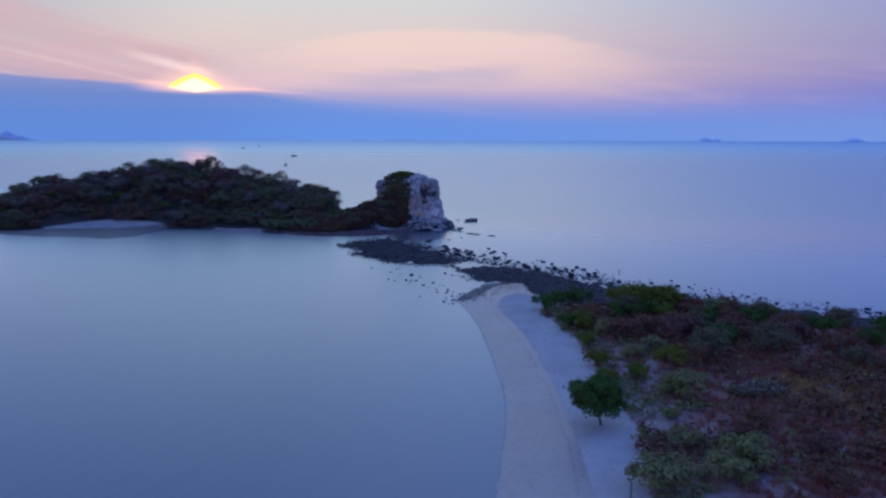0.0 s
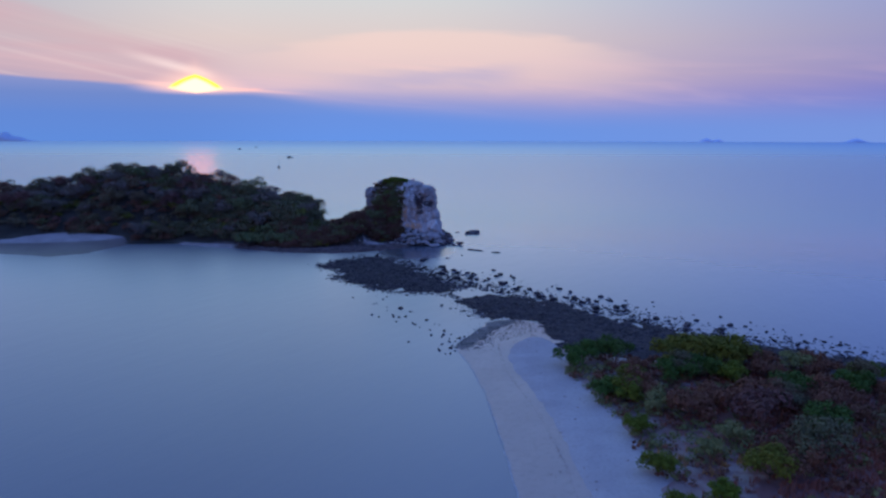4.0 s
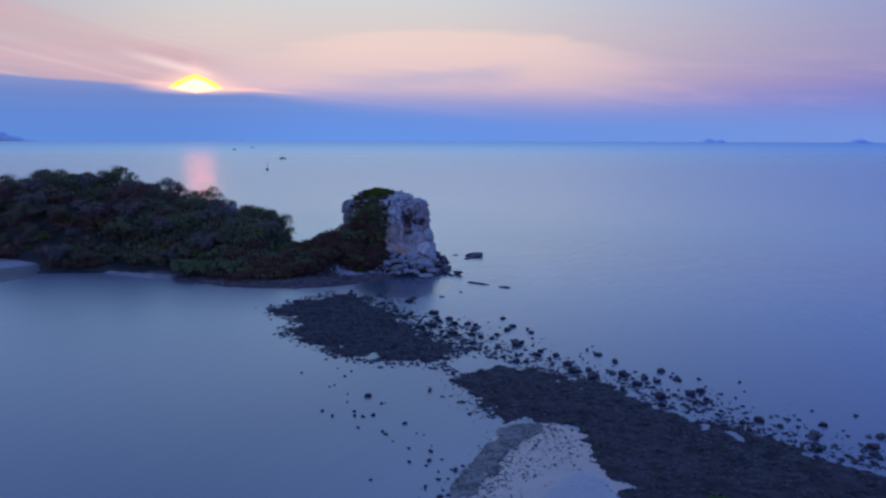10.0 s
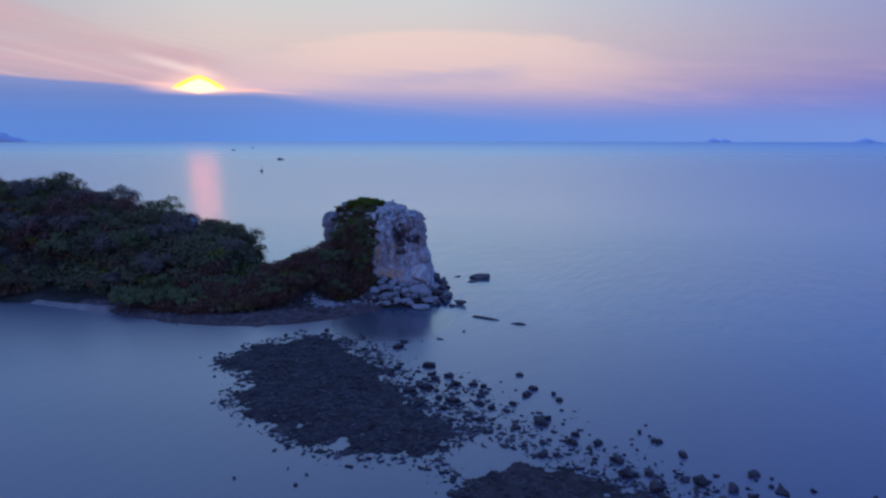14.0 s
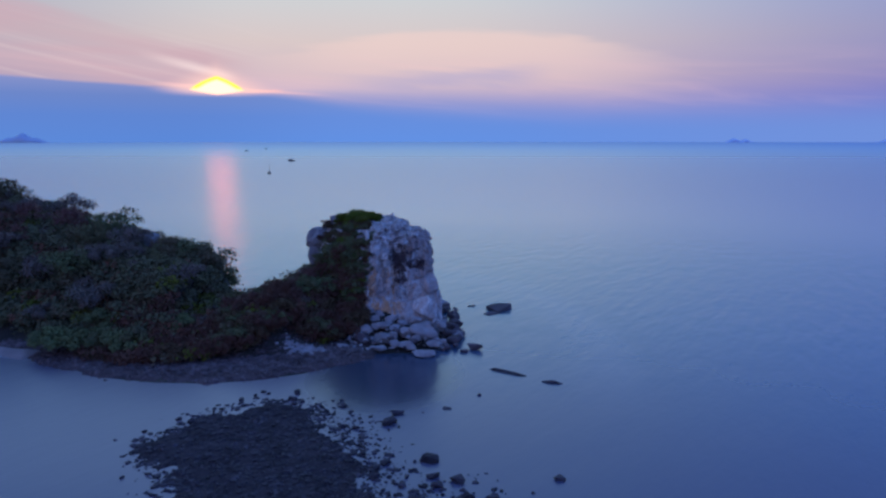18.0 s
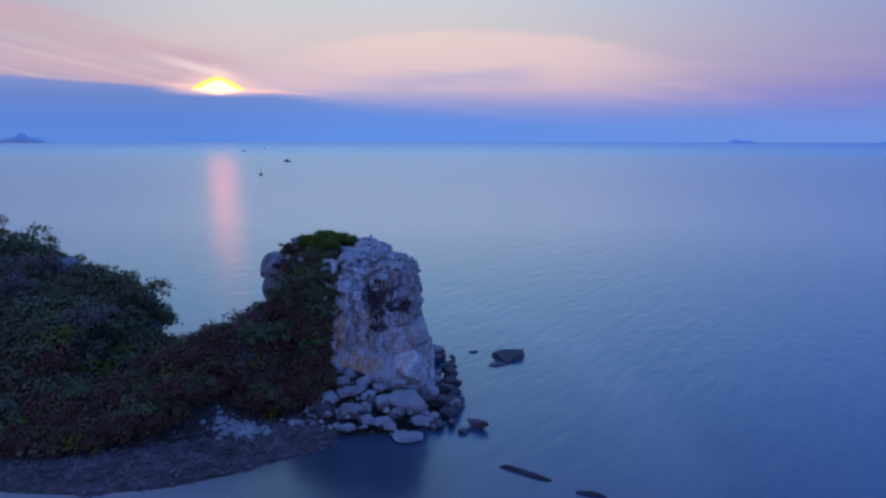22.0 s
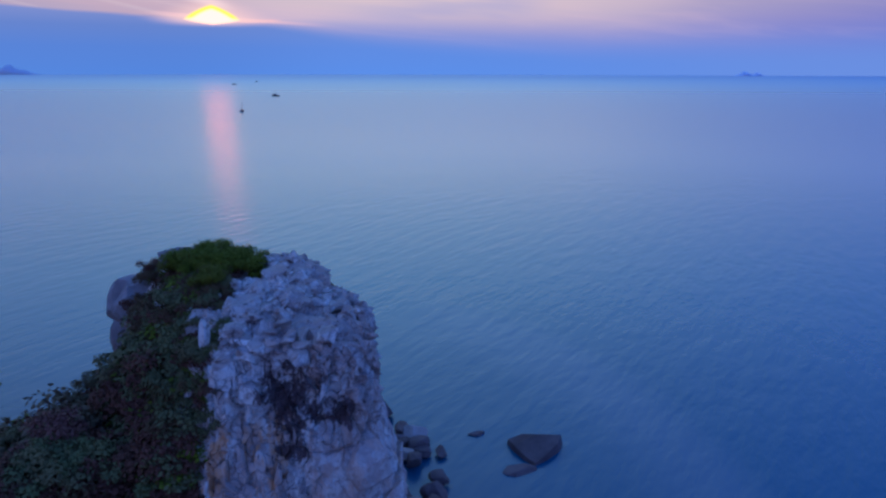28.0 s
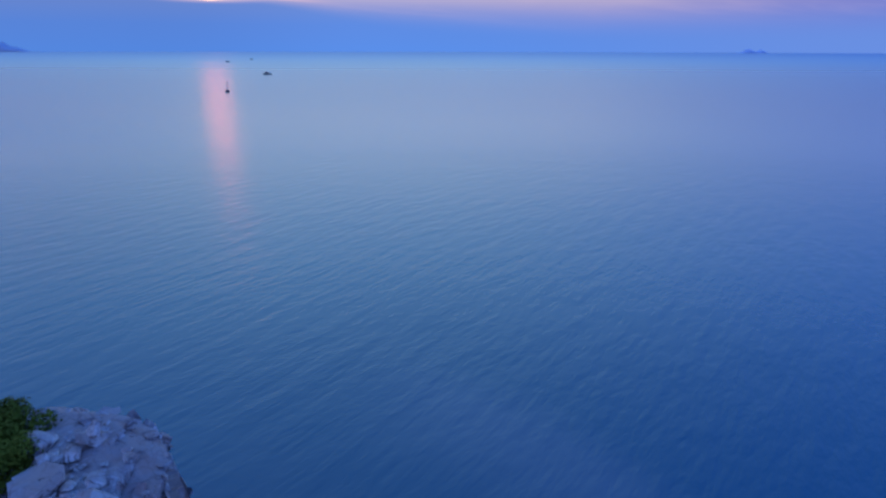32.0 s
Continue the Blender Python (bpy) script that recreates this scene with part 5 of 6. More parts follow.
bush_group = "bushes on the spit"
SPOTS = [(13.6, 102.4, 1, 1.4), (16.6, 104.2, 1, 1.4), (19.2, 104.6, 1, 1.6), (25.4, 101.6, 4, 1.6), (28.2, 102, 4, 2.0), (31.2, 102.2, 4, 1.9), (33.8, 102.6, 4, 1.4), (24, 97.4, 1, 1.4), (27, 97.6, 1, 1.6),
         (15.8, 92.2, 1, 1.25), (17.6, 91.6, 0, 1.3), (18.9, 92.6, 3, 1.5), (19.6, 97.2, 0, 1.0), (36, 102, 3, 1.5), (39.6, 101.6, 2, 1.4), (42, 100.4, 3, 1.5), (46, 98.5, 0, 1.3), (15.0, 48.0, 2, 1.5), (16.6, 48.6, 2, 1.3), (21.4, 49.2, 2, 1.25),
         (24, 52.3, 2, 1.4), (19.7, 55, 2, 1.0), (23.6, 66.2, 2, 1.5), (22.6, 67.4, 2, 1.0), (25.0, 75.4, 4, 1.2), (27.2, 76.0, 3, 1.5), (16.9, 84, 0, 0.95), (16.6, 76.6, 0, 1.0), (15.9, 69.6, 0, 1.1), (14.8, 66.4, 0, 0.9), (20.2, 72.0, 0, 0.9),
         (22.4, 87, 3, 1.6), (25.4, 88.5, 3, 1.7), (28.6, 86.4, 5, 1.8), (20.6, 88.4, 2, 1.2), (31.4, 90.6, 3, 1.7), (35, 93, 1, 1.5), (38, 90, 3, 1.6), (42, 93.6, 1, 1.5), (46.5, 92, 3, 1.5), (33.5, 83.5, 1, 1.6), (36.4, 85.6, 3, 1.5), (44, 86, 5, 1.6),
         (50, 90, 1, 1.4), (54, 94, 3, 1.4), (59, 90, 1, 1.5), (64, 90.5, 3, 1.4), (47.5, 82, 3, 1.3), (53, 84, 1, 1.3), (60, 84, 3, 1.4), (24.5, 82, 2, 1.0), (21.5, 79, 2, 0.9), (30.6, 97, 0, 1.3), (35, 98, 3, 1.4), (20.6, 99.6, 3, 1.1),
         (36, 62, 3, 0.8), (41, 58, 2, 0.8), (28, 60, 3, 0.8), (44, 66, 3, 0.9), (31, 54, 5, 0.9), (28.5, 48, 3, 1.0), (34, 46, 2, 0.9), (20.5, 61, 2, 0.6), (25.6, 57, 3, 0.8), (38, 72, 3, 0.9), (49, 74, 3, 0.9)]
KIND = ("fresh green rounded bush", "dark green dense shrub", "grey-green rounded shrub", "bare reddish-brown dry shrub", "yellow-green spreading bush", "dusky reddish shrub")
for x, y, k, s2 in ((29.8, 77.6, 1, 0.92), (39, 80, 3, 0.95), (25.6, 97.8, 1, 0.7), (55, 94.4, 3, 0.75), (46.4, 75.6, 1, 0.6), (62, 92, 3, 0.7), (44.5, 96.5, 5, 0.65), (32.6, 88.8, 3, 0.7)):
    tree("tree", GREENS[k], x, y, on_scrub(x, y) - 0.3, x, s2, "small dark round-crowned tree among the bushes of the spit", "tree", "small trees on the spit")
for i, (x, y, k, s2) in enumerate(SPOTS):
    s2 = s2 * (0.85 if k == 2 else 1.1 if k == 4 else 0.95)
    tree("bush", (FINE if k != 0 and k != 2 else LOW)[k], x, y, on_scrub(x, y) - 0.05, i * 1.7, s2, KIND[k] + " on the dark soil behind the beach", "bush", bush_group)

# sparser bushes on the wide part of the spit behind
r = np.random.default_rng(122)
for i in range(90):
    x, y = r.uniform(16, 200), r.uniform(-70, 88)
    if float(sdf(SCRUB, np.array(x), np.array(y))) < 3 or (x < 85 and y > 42):
        continue
    k = int(r.choice([0, 1, 2, 3, 3, 1]))
    tree("bush", LOW[k], x, y, on_scrub(x, y) - 0.05, r.uniform(0, 6), r.uniform(0.8, 1.8), KIND[k] + " on the dark soil behind the beach", "bush", bush_group)

# grass and low dry growth on the scrubland
r = np.random.default_rng(123)


def tuft(seed, blades, h):
    r2 = np.random.default_rng(seed)
    v, f = [], []
    for k in range(blades):
        a, o = r2.uniform(0, 6.28), r2.normal(size=2) * 0.14
        d = np.array([math.cos(a), math.sin(a)]) * r2.uniform(0.1, 0.5) * h
        w2 = 0.035
        s3 = np.array([-d[1], d[0]]) / np.hypot(*d) * w2
        v += [(o[0] - s3[0], o[1] - s3[1], 0), (o[0] + s3[0], o[1] + s3[1], 0), (o[0] + d[0], o[1] + d[1], h * r2.uniform(0.7, 1.1))]
        f.append((3 * k, 3 * k + 1, 3 * k + 2))
    return mesh_of("tuft", v, f, GRASS_DRY)


TUFTS = [tuft(800 + k, 11, 0.45) for k in range(6)]
TAN = leaf_material("grass_tan", (0.36, 0.185, 0.070), (0.52, 0.28, 0.10), (0.40, 0.21, 0.08))
RED = leaf_material("grass_red", (0.26, 0.086, 0.064), (0.40, 0.150, 0.098), (0.29, 0.10, 0.07))
r2 = np.random.default_rng(124)


def meadow(count, x0, x1, y0, y1, seed, mat, label, wide=1.0):
    gx, gy = r2.uniform(x0, x1, count), r2.uniform(y0, y1, count)
    d = sdf(SCRUB, gx, gy)
    tan = lumps(gx, gy, 16, 97) + np.exp(-((gx - 50) / 13) ** 2 - ((gy - 68) / 9) ** 2) * 1.6 > 0.35
    ok = (d > r2.uniform(-0.6, 3.0, count)) & (lumps(gx, gy, 7, 91) > r2.uniform(-0.9, 0.3, count)) & (tan == (mat is TAN)) & (gx > r2.uniform(17, 31, count))
    sp = np.stack([gx[ok], gy[ok], scrub_height(gx[ok], gy[ok])], -1)
    scatter_mass("dry_grass", TUFTS, sp, wide * r2.uniform(0.6, 1.7, len(sp)), mat, label, "grass", seed, squash=1.0)


meadow(26000, 12, 85, 40, 112, 125, TAN, "tan dry grass tufts in an open patch of the scrubland")
meadow(26000, 12, 85, 40, 112, 128, RED, "reddish dry grass tufts over the scrubland")
meadow(13000, 10, 218, -78, 42, 129, TAN, "tan dry grass tufts on the wide part of the spit", 1.8)
meadow(20000, 10, 218, -78, 42, 130, RED, "reddish dry grass tufts on the wide part of the spit", 1.8)
meadow(6000, 85, 218, 40, 88, 131, RED, "reddish dry grass tufts along the spit's far shore", 1.8)
sprig = []
for k in range(6):
    v, f = leaves(np.random.default_rng(810 + k), np.array([[0, 0, 0.22]]), np.array([[0.42, 0.42, 0.28]]), 26, 0.11)
    sprig.append(mesh_of("sprig", v, f, LEAF_DRY))
gx, gy = np.r_[r2.uniform(12, 90, 8000), r2.uniform(12, 216, 7000)], np.r_[r2.uniform(40, 112, 8000), r2.uniform(-76, 95, 7000)]
ok = (sdf(SCRUB, gx, gy) > 0.4) & (lumps(gx, gy, 9, 93) > r2.uniform(-0.3, 0.9, 15000))
sp = np.stack([gx[ok], gy[ok], scrub_height(gx[ok], gy[ok])], -1)
sp = sp[r2.permutation(len(sp))]
half = int(len(sp) * 0.8)
ex, ey = r2.uniform(13, 30, 1700), r2.uniform(44, 102, 1700)
ok = (sdf(SCRUB, ex, ey) > 0.2) & (sdf(SCRUB, ex, ey) < r2.uniform(3, 15, 1700)) & (lumps(ex, ey, 5, 94) > -0.15)
ep = np.stack([ex[ok], ey[ok], scrub_height(ex[ok], ey[ok])], -1)
scatter_mass("low_scrub", sprig, ep, r2.uniform(0.6, 1.5, len(ep)), LEAF_SAGE, "low grey-green herbs along the back of the beach", "scrub", 132, squash=1.0)
scatter_mass("low_scrub", sprig, sp[:half], r2.uniform(0.7, 2.2, half), LEAF_DRY, "low brown-purple dry scrub on the soil", "scrub", 126, squash=1.0)
scatter_mass("low_scrub", sprig, sp[half:], r2.uniform(0.6, 1.8, len(sp) - half), LEAF_SAGE, "low grey-green herbs among dry grass", "scrub", 127, squash=1.0)

# thin line of weed and driftwood bits along the upper tide mark
r5 = np.random.default_rng(140)
mark = np.array([(10.0, 44), (10.9, 56), (11.0, 66), (10.3, 78), (9.4, 90), (6.7, 104), (6.6, 113)])
ty = r5.uniform(44, 113, 520)
tx = np.interp(ty, mark[:, 1], mark[:, 0]) + 0.07 * r5.normal(size=520) + 0.35 * lumps(ty, ty * 0, 5, 55) - 0.9
bits = [hull_rock("bit", 660 + k, SOIL, 8, 0.3, 0.4) for k in range(4)]
scatter_mass("wrack_line", bits, np.stack([tx, ty, sand_height(tx, ty) + 0.02], -1), 0.07 + 0.11 * r5.uniform(size=520) ** 4, SOIL, "thin dark line of weed left by the tide", "wrack", 141)
tx, ty = r5.uniform(8, 15, 160), r5.uniform(45, 122, 160)
scatter_mass("beach_litter", bits, np.stack([tx, ty, np.maximum(sand_height(tx, ty), dry_height(tx, ty)) + 0.02], -1), 0.10 + 0.3 * r5.uniform(size=160) ** 3, SOIL, "scattered dark bits of driftwood and weed on the sand", "debris", 142)

# thin wash line where the bay laps the sand
wy = np.linspace(38, 112, 420)
wx = np.array([np.interp(0.0, sand_height(np.linspace(-8, 10, 361), np.full(361, q)), np.linspace(-8, 10, 361)) for q in wy])
half_w = 0.09 + 0.06 * lumps(wy, wy * 0, 2.0, 59)
wash = np.concatenate([np.stack([wx - half_w, wy, np.full(420, 0.012)], -1), np.stack([wx + half_w * 0.6, wy, np.full(420, 0.030)], -1)])
FOAM = ground_material("foam", (0.30, 0.27, 0.28), (0.42, 0.39, 0.40), 1.5, relief=0.01)
tagged(new("wash_line", mesh_of("wash_line", wash, [(i, i + 420, i + 421, i + 1) for i in range(419)], FOAM)), "thin pale line of foam at the water's edge", "foam", kind="structure")

# low spreading shrub set with white blossoms
r = np.random.default_rng(150)
shrub = tagged(new("flowering_shrub"), "low spreading dark shrub dotted with small white blossoms", "shrub")
shrub.location = (31.4, 67, on_scrub(31.4, 67))
lobe_c = np.array([(3.0 * q * math.cos(a), 1.5 * q * math.sin(a) + 0.6 * q * math.cos(a), 0.45) for q, a in zip(np.sqrt(r.uniform(size=26)), r.uniform(0, 6.28, 26))])
part("crown", mesh_of("crown", *leaves(r, lobe_c, np.tile((0.75, 0.6, 0.55), (26, 1)), 150, 0.11), LEAF_DARK), shrub)
for k in range(5):
    a = 1.26 * k
    part("stem", mesh_of("stem", *tube([(0, 0, -0.1), (0.7 * math.cos(a), 0.4 * math.sin(a), 0.3), (1.8 * math.cos(a), 0.9 * math.sin(a), 0.5)], [0.06, 0.04, 0.02], 5), BARK), shrub)
BLOSSOM = [hull_rock("blossom", 680 + k, DRY_SAND, 12, 0.5, 0.8) for k in range(4)]
for i in range(95):
    q = lobe_c[i % 26] + r.normal(size=3) * (0.45, 0.38, 0.08) + (0, 0, 0.50)
    b = part("blossom", BLOSSOM[i % 4], shrub)
    b.location, b.scale = q, [r.uniform(0.10, 0.19)] * 3

# two bare dead trunks and a short stake
for x, y, h in ((47, 75.5, 4.6), (46.2, 79, 3.6)):
    dead = tagged(new("dead_tree"), "bare pale dead trunk standing in the scrub", "dead tree")
    dead.location = (x, y, on_scrub(x, y))
    v, f = tube([(0, 0, -0.2), (0.1, 0, h * 0.5), (0.05, 0.1, h)], [0.12, 0.09, 0.03])
    part("trunk", mesh_of("trunk", v, f, BARK), dead)
    for k in range(4):
        z = h * (0.45 + 0.13 * k)
        a = 2.1 * k
        v, f = tube([(0.08, 0.03, z), (0.4 * math.cos(a), 0.4 * math.sin(a), z + 0.35), (0.8 * math.cos(a), 0.8 * math.sin(a), z + 0.8)], [0.04, 0.03, 0.01], 5)
        part("branch", mesh_of("branch", v, f, BARK), dead)
v, f = tube([(0, 0, -0.2), (0.02, 0, 0.7), (0.0, 0.03, 1.3)], [0.05, 0.05, 0.04])
stake = tagged(new("stake", mesh_of("stake", v, f, BARK)), "short wooden stake in the sand", "stake")
stake.location = (13.2, 47.2, 1.2)

# ---------------------------------------------------------------- woods of the island

def shore_wood(x):
    """How near the stony shore the growth comes, along the neck."""
    return np.interp(x, [-60, -52, -47, -44, -39, -35, -29, -24, -20, -16, -15], [188, 194, 192.6, 191.2, 191.6, 192.8, 195.2, 199.4, 201.0, 204.5, 205])


r = np.random.default_rng(202)
taken, woods = [], "trees of the island wood"
tries = 0
while len(taken) < 300 and tries < 20000:
    tries += 1
    x, y = r.uniform(-170, -15), r.uniform(187, 262)
    d = float(sdf(ISLAND, np.array(x), np.array(y)))
    if d < 2.2 or (x > -24 and y > 204) or (x - CX) ** 2 + (y - CY) ** 2 < 110 or (y > 205 + 40 and r.uniform() < 0.5):
        continue
    if x > -75 and y < 212 and d < 4.8 or y < shore_wood(x) + 1.0:
        continue
    if -128 < x < -88 and y < 207:
        continue
    if -50 < x < -38.5 and y > 209:
        continue
    if any((x - a) ** 2 + (y - b) ** 2 < 3.0 ** 2 for a, b in taken):
        continue
    taken.append((x, y))
for i, (x, y) in enumerate(taken):
    z = float(island_height(np.array(x), np.array(y)))
    ridge = float(np.interp(x, RIDGE_X, RIDGE_Z))
    s2 = (0.6 + 0.9 * r.uniform() ** 1.6) * float(np.interp(ridge, [2, 9], [0.6, 1.0])) * (0.7 if x > -38 else 1.0)
    if r.uniform() < 0.55:
        tree("tree", DULL[i % 3], x, y, z - 0.4, r.uniform(0, 6.3), s2, "dry grey-brown tree with thin crown in the island wood", "tree", woods)
    else:
        k = int(r.integers(6))
        tree("tree", GREENS[k], x, y, z - 0.4, r.uniform(0, 6.3), s2, "dark green broadleaf tree in the island wood" if k % 2 else "mid-green broadleaf tree in the island wood", "tree", woods)

# small trees on the hump above the neck, up to its cliff edge
r = np.random.default_rng(204)
for i, (x, y) in enumerate(((-49.4, 219), (-47.6, 217), (-45.9, 217.8), (-44.2, 218.4), (-42.9, 219.2), (-43.0, 217.6), (-49, 213.5), (-46.8, 213), (-44.6, 213.4), (-42.6, 214), (-48.4, 222.5), (-46, 222), (-44, 222.6), (-42.8, 215.8), (-47.6, 210.6), (-44.8, 210.4), (-42.2, 211), (-43.4, 216.2), (-45.4, 215.4))):
    z = float(island_height(np.array(x), np.array(y)))
    top = float(np.interp(x, [-50, -46, -43, -41.5], [13.8, 12.8, 11.5, 10.0])) - 0.25 * max(0.0, 217.5 - y) - 0.4 * r.uniform()
    tree("tree", GREENS[i % 6], x, y, z - 0.4, r.uniform(0, 6.3), min(max((top - z + 0.4) / 4.9, 0.45), 1.55), "dark green broadleaf tree on the island's cliff edge", "tree", woods)

under_v = []
for k in range(5):
    under_v.append(mesh_of("shrub", *leaves(np.random.default_rng(830 + k), np.array([[0, 0, 0.7], [0.7, 0.3, 0.5], [-0.6, 0.4, 0.6], [0.1, -0.7, 0.5]]), np.array([[1.0, 0.9, 0.7]] * 4), 44, 0.165), LEAF_DARK))


def wood_floor(count, seed, lo, mat, label):
    r3 = np.random.default_rng(seed)
    x, y = r3.uniform(-172, -14, count), r3.uniform(187, 268, count)
    d = sdf(ISLAND, x, y)
    ok = (d > np.where((x > -75) & (y < 212), lo + 2.2, lo)) & ~((x > -128) & (x < -88) & (y < 206)) & (np.hypot(x - CX, y - CY) > 11.5) & ~((x > -17) & (y < 206)) & (y > shore_wood(x))
    sp = np.stack([x[ok], y[ok], island_height(x[ok], y[ok]) - 0.2], -1)
    scatter_mass("undergrowth", under_v, sp, r3.uniform(0.7, 1.7, len(sp)), mat, label, "undergrowth", seed, squash=1.0)


wood_floor(2100, 840, 2.4, LEAF_DARK, "dense dark undergrowth beneath the island's trees")
wood_floor(800, 841, 2.6, LEAF_DRY, "dry brown undergrowth on the island's slope")
wood_floor(500, 843, 2.0, LEAF_DRY, "dry brown scrub low on the island's slope")
wood_floor(600, 842, 3.0, LEAF, "green shrubs on the island's slope")

# dense shrubs over the bare slope above the neck
r3 = np.random.default_rng(206)
x, y = r3.uniform(-78, -38, 520), r3.uniform(194, 226, 520)
ok = (sdf(ISLAND, x, y) > 3.6) & (y > shore_wood(x))
scatter_mass("undergrowth", under_v, np.stack([x[ok], y[ok], island_height(x[ok], y[ok]) - 0.1], -1), r3.uniform(0.9, 1.8, int(ok.sum())), LEAF_DARK, "dark shrubs covering the slope above the island's neck", "undergrowth", 207, squash=1.0)

# dark shrubs at the foot of the stack's flank and on the isthmus
r = np.random.default_rng(205)
for i in range(110):
    x = -42 + 26 * r.uniform() ** 0.7
    y = float(shore_wood(x)) + 0.6 + 9 * r.uniform() ** 1.5
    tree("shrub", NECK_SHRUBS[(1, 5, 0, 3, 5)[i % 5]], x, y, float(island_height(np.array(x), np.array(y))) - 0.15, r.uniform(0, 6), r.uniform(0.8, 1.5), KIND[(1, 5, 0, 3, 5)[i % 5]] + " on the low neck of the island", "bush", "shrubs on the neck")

for i in range(26):
    x, y = r.uniform(-20, -15.6), r.uniform(203.4, 208)
    tree("shrub", (NECK_SHRUBS[1], NECK_SHRUBS[5], NECK_SHRUBS[0])[i % 3], x, y, float(island_height(np.array(x), np.array(y))) - 0.1, r.uniform(0, 6), r.uniform(0.5, 0.95), KIND[(1, 5, 0)[i % 3]] + " in the corner below the stack", "bush", "shrubs on the neck")

r3 = np.random.default_rng(208)
for mat, cnt, sd, label in ((LEAF_RUST, 600, 211, "dusky reddish scrub over the low neck of the island"), (LEAF_NECK_DIM, 240, 212, "dark green scrub over the low neck of the island")):
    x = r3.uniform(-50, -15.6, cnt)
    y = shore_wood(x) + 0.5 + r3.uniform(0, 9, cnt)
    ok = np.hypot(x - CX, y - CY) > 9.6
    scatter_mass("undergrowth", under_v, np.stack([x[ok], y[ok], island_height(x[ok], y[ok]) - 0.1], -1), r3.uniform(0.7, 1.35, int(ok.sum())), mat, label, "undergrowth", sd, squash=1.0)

# low green thicket at the waterside
r = np.random.default_rng(210)
THICKET = tree_meshes(746, 2.2, 3.0, 10, 140, 0.132, LEAF_MID, 0.3, thick=0.05)
for i in range(9):
    tree("bush", THICKET, -56 + 1.9 * i * 0.9 + r.uniform(-0.5, 0.5), 195.5 + r.uniform(-1, 1.6), 0.5, r.uniform(0, 6), 1.5, "green low bush in the thicket by the water", "bush", "thicket by the shore")

# growth on the stack's left flank and crown
flank = "shrubs growing on the stack"
r = np.random.default_rng(220)
edge_x = np.interp(P[:, 2], [2, 6, 8, 10, 15.6], [-16.4, -15.9, -14.9, -14.5, -14.7])
edge_x = np.where(P[:, 2] > 13.0, growth_edge(P[:, 1]), edge_x)
bare = ((P[:, 0] < -23.4) & (P[:, 2] > 7.5)) | ((np.abs(P[:, 0] + 16.2) < 0.8) & (np.abs(P[:, 2] - 14.5) < 1.0) & (P[:, 1] < 213))
fl = np.where((P[:, 0] < edge_x - 0.2) & (nrm[:, 1] < 0.35) & (P[:, 2] > 1.5) & (P[:, 1] < 222) & ~bare)[0]
for i in range(200):
    q = P[int(r.choice(fl))]
    k = ((0, 0, 1, 0, 5) if q[2] > 8.5 else (1, 5, 5, 0, 5))[i % 5]
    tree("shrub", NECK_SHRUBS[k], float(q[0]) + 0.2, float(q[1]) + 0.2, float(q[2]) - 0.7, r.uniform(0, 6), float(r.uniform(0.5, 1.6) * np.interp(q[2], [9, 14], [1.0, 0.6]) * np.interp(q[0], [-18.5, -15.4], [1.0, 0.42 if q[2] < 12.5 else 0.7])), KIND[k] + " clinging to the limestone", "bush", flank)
for x, y, z, k, s2 in ((-26.2, 220.4, 6.2, 1, 0.8), (-25.0, 218.6, 7.4, 0, 0.8), (-24.4, 218.4, 9.4, 1, 0.6), (-26.6, 222.4, 5.8, 1, 0.8)):
    tree("shrub", NECK_SHRUBS[k], x, y, z - 0.6, x, s2, KIND[k] + " clinging to the limestone", "bush", flank)
fine_sprays = [mesh_of("shrub", *leaves(np.random.default_rng(850 + k), np.array([[0, 0, 0.3], [0.5, 0.2, 0.2], [-0.4, 0.3, 0.3], [0.1, -0.5, 0.2]]), np.array([[0.7, 0.6, 0.5]] * 4), 46, 0.13), LEAF_NECK_DIM) for k in range(5)]
for mat, cnt, sd, label in ((LEAF_MID, 260, 851, "dark green creepers and scrub hanging down the stack's shaded flank"), (LEAF_RUST, 150, 852, "dry brown creepers on the stack's flank"), (LEAF, 110, 853, "fresh green leaves among the creepers on the stack")):
    r4 = np.random.default_rng(sd)
    q = P[r4.choice(fl, cnt)]
    scatter_mass("creepers", fine_sprays, np.c_[q[:, 0], q[:, 1], q[:, 2] - 0.35], r4.uniform(0.8, 1.9, cnt) * np.interp(q[:, 2], [9, 14], [1.0, 0.6]) * np.interp(q[:, 0], [-18.5, -15.4], [1.0, 0.5]), mat, label, "creepers", sd, squash=1.0)
GREEN_CROWN = tree_meshes(757, 1.9, 2.8, 12, 220, 0.095, LEAF, 0.25, thick=0.04)
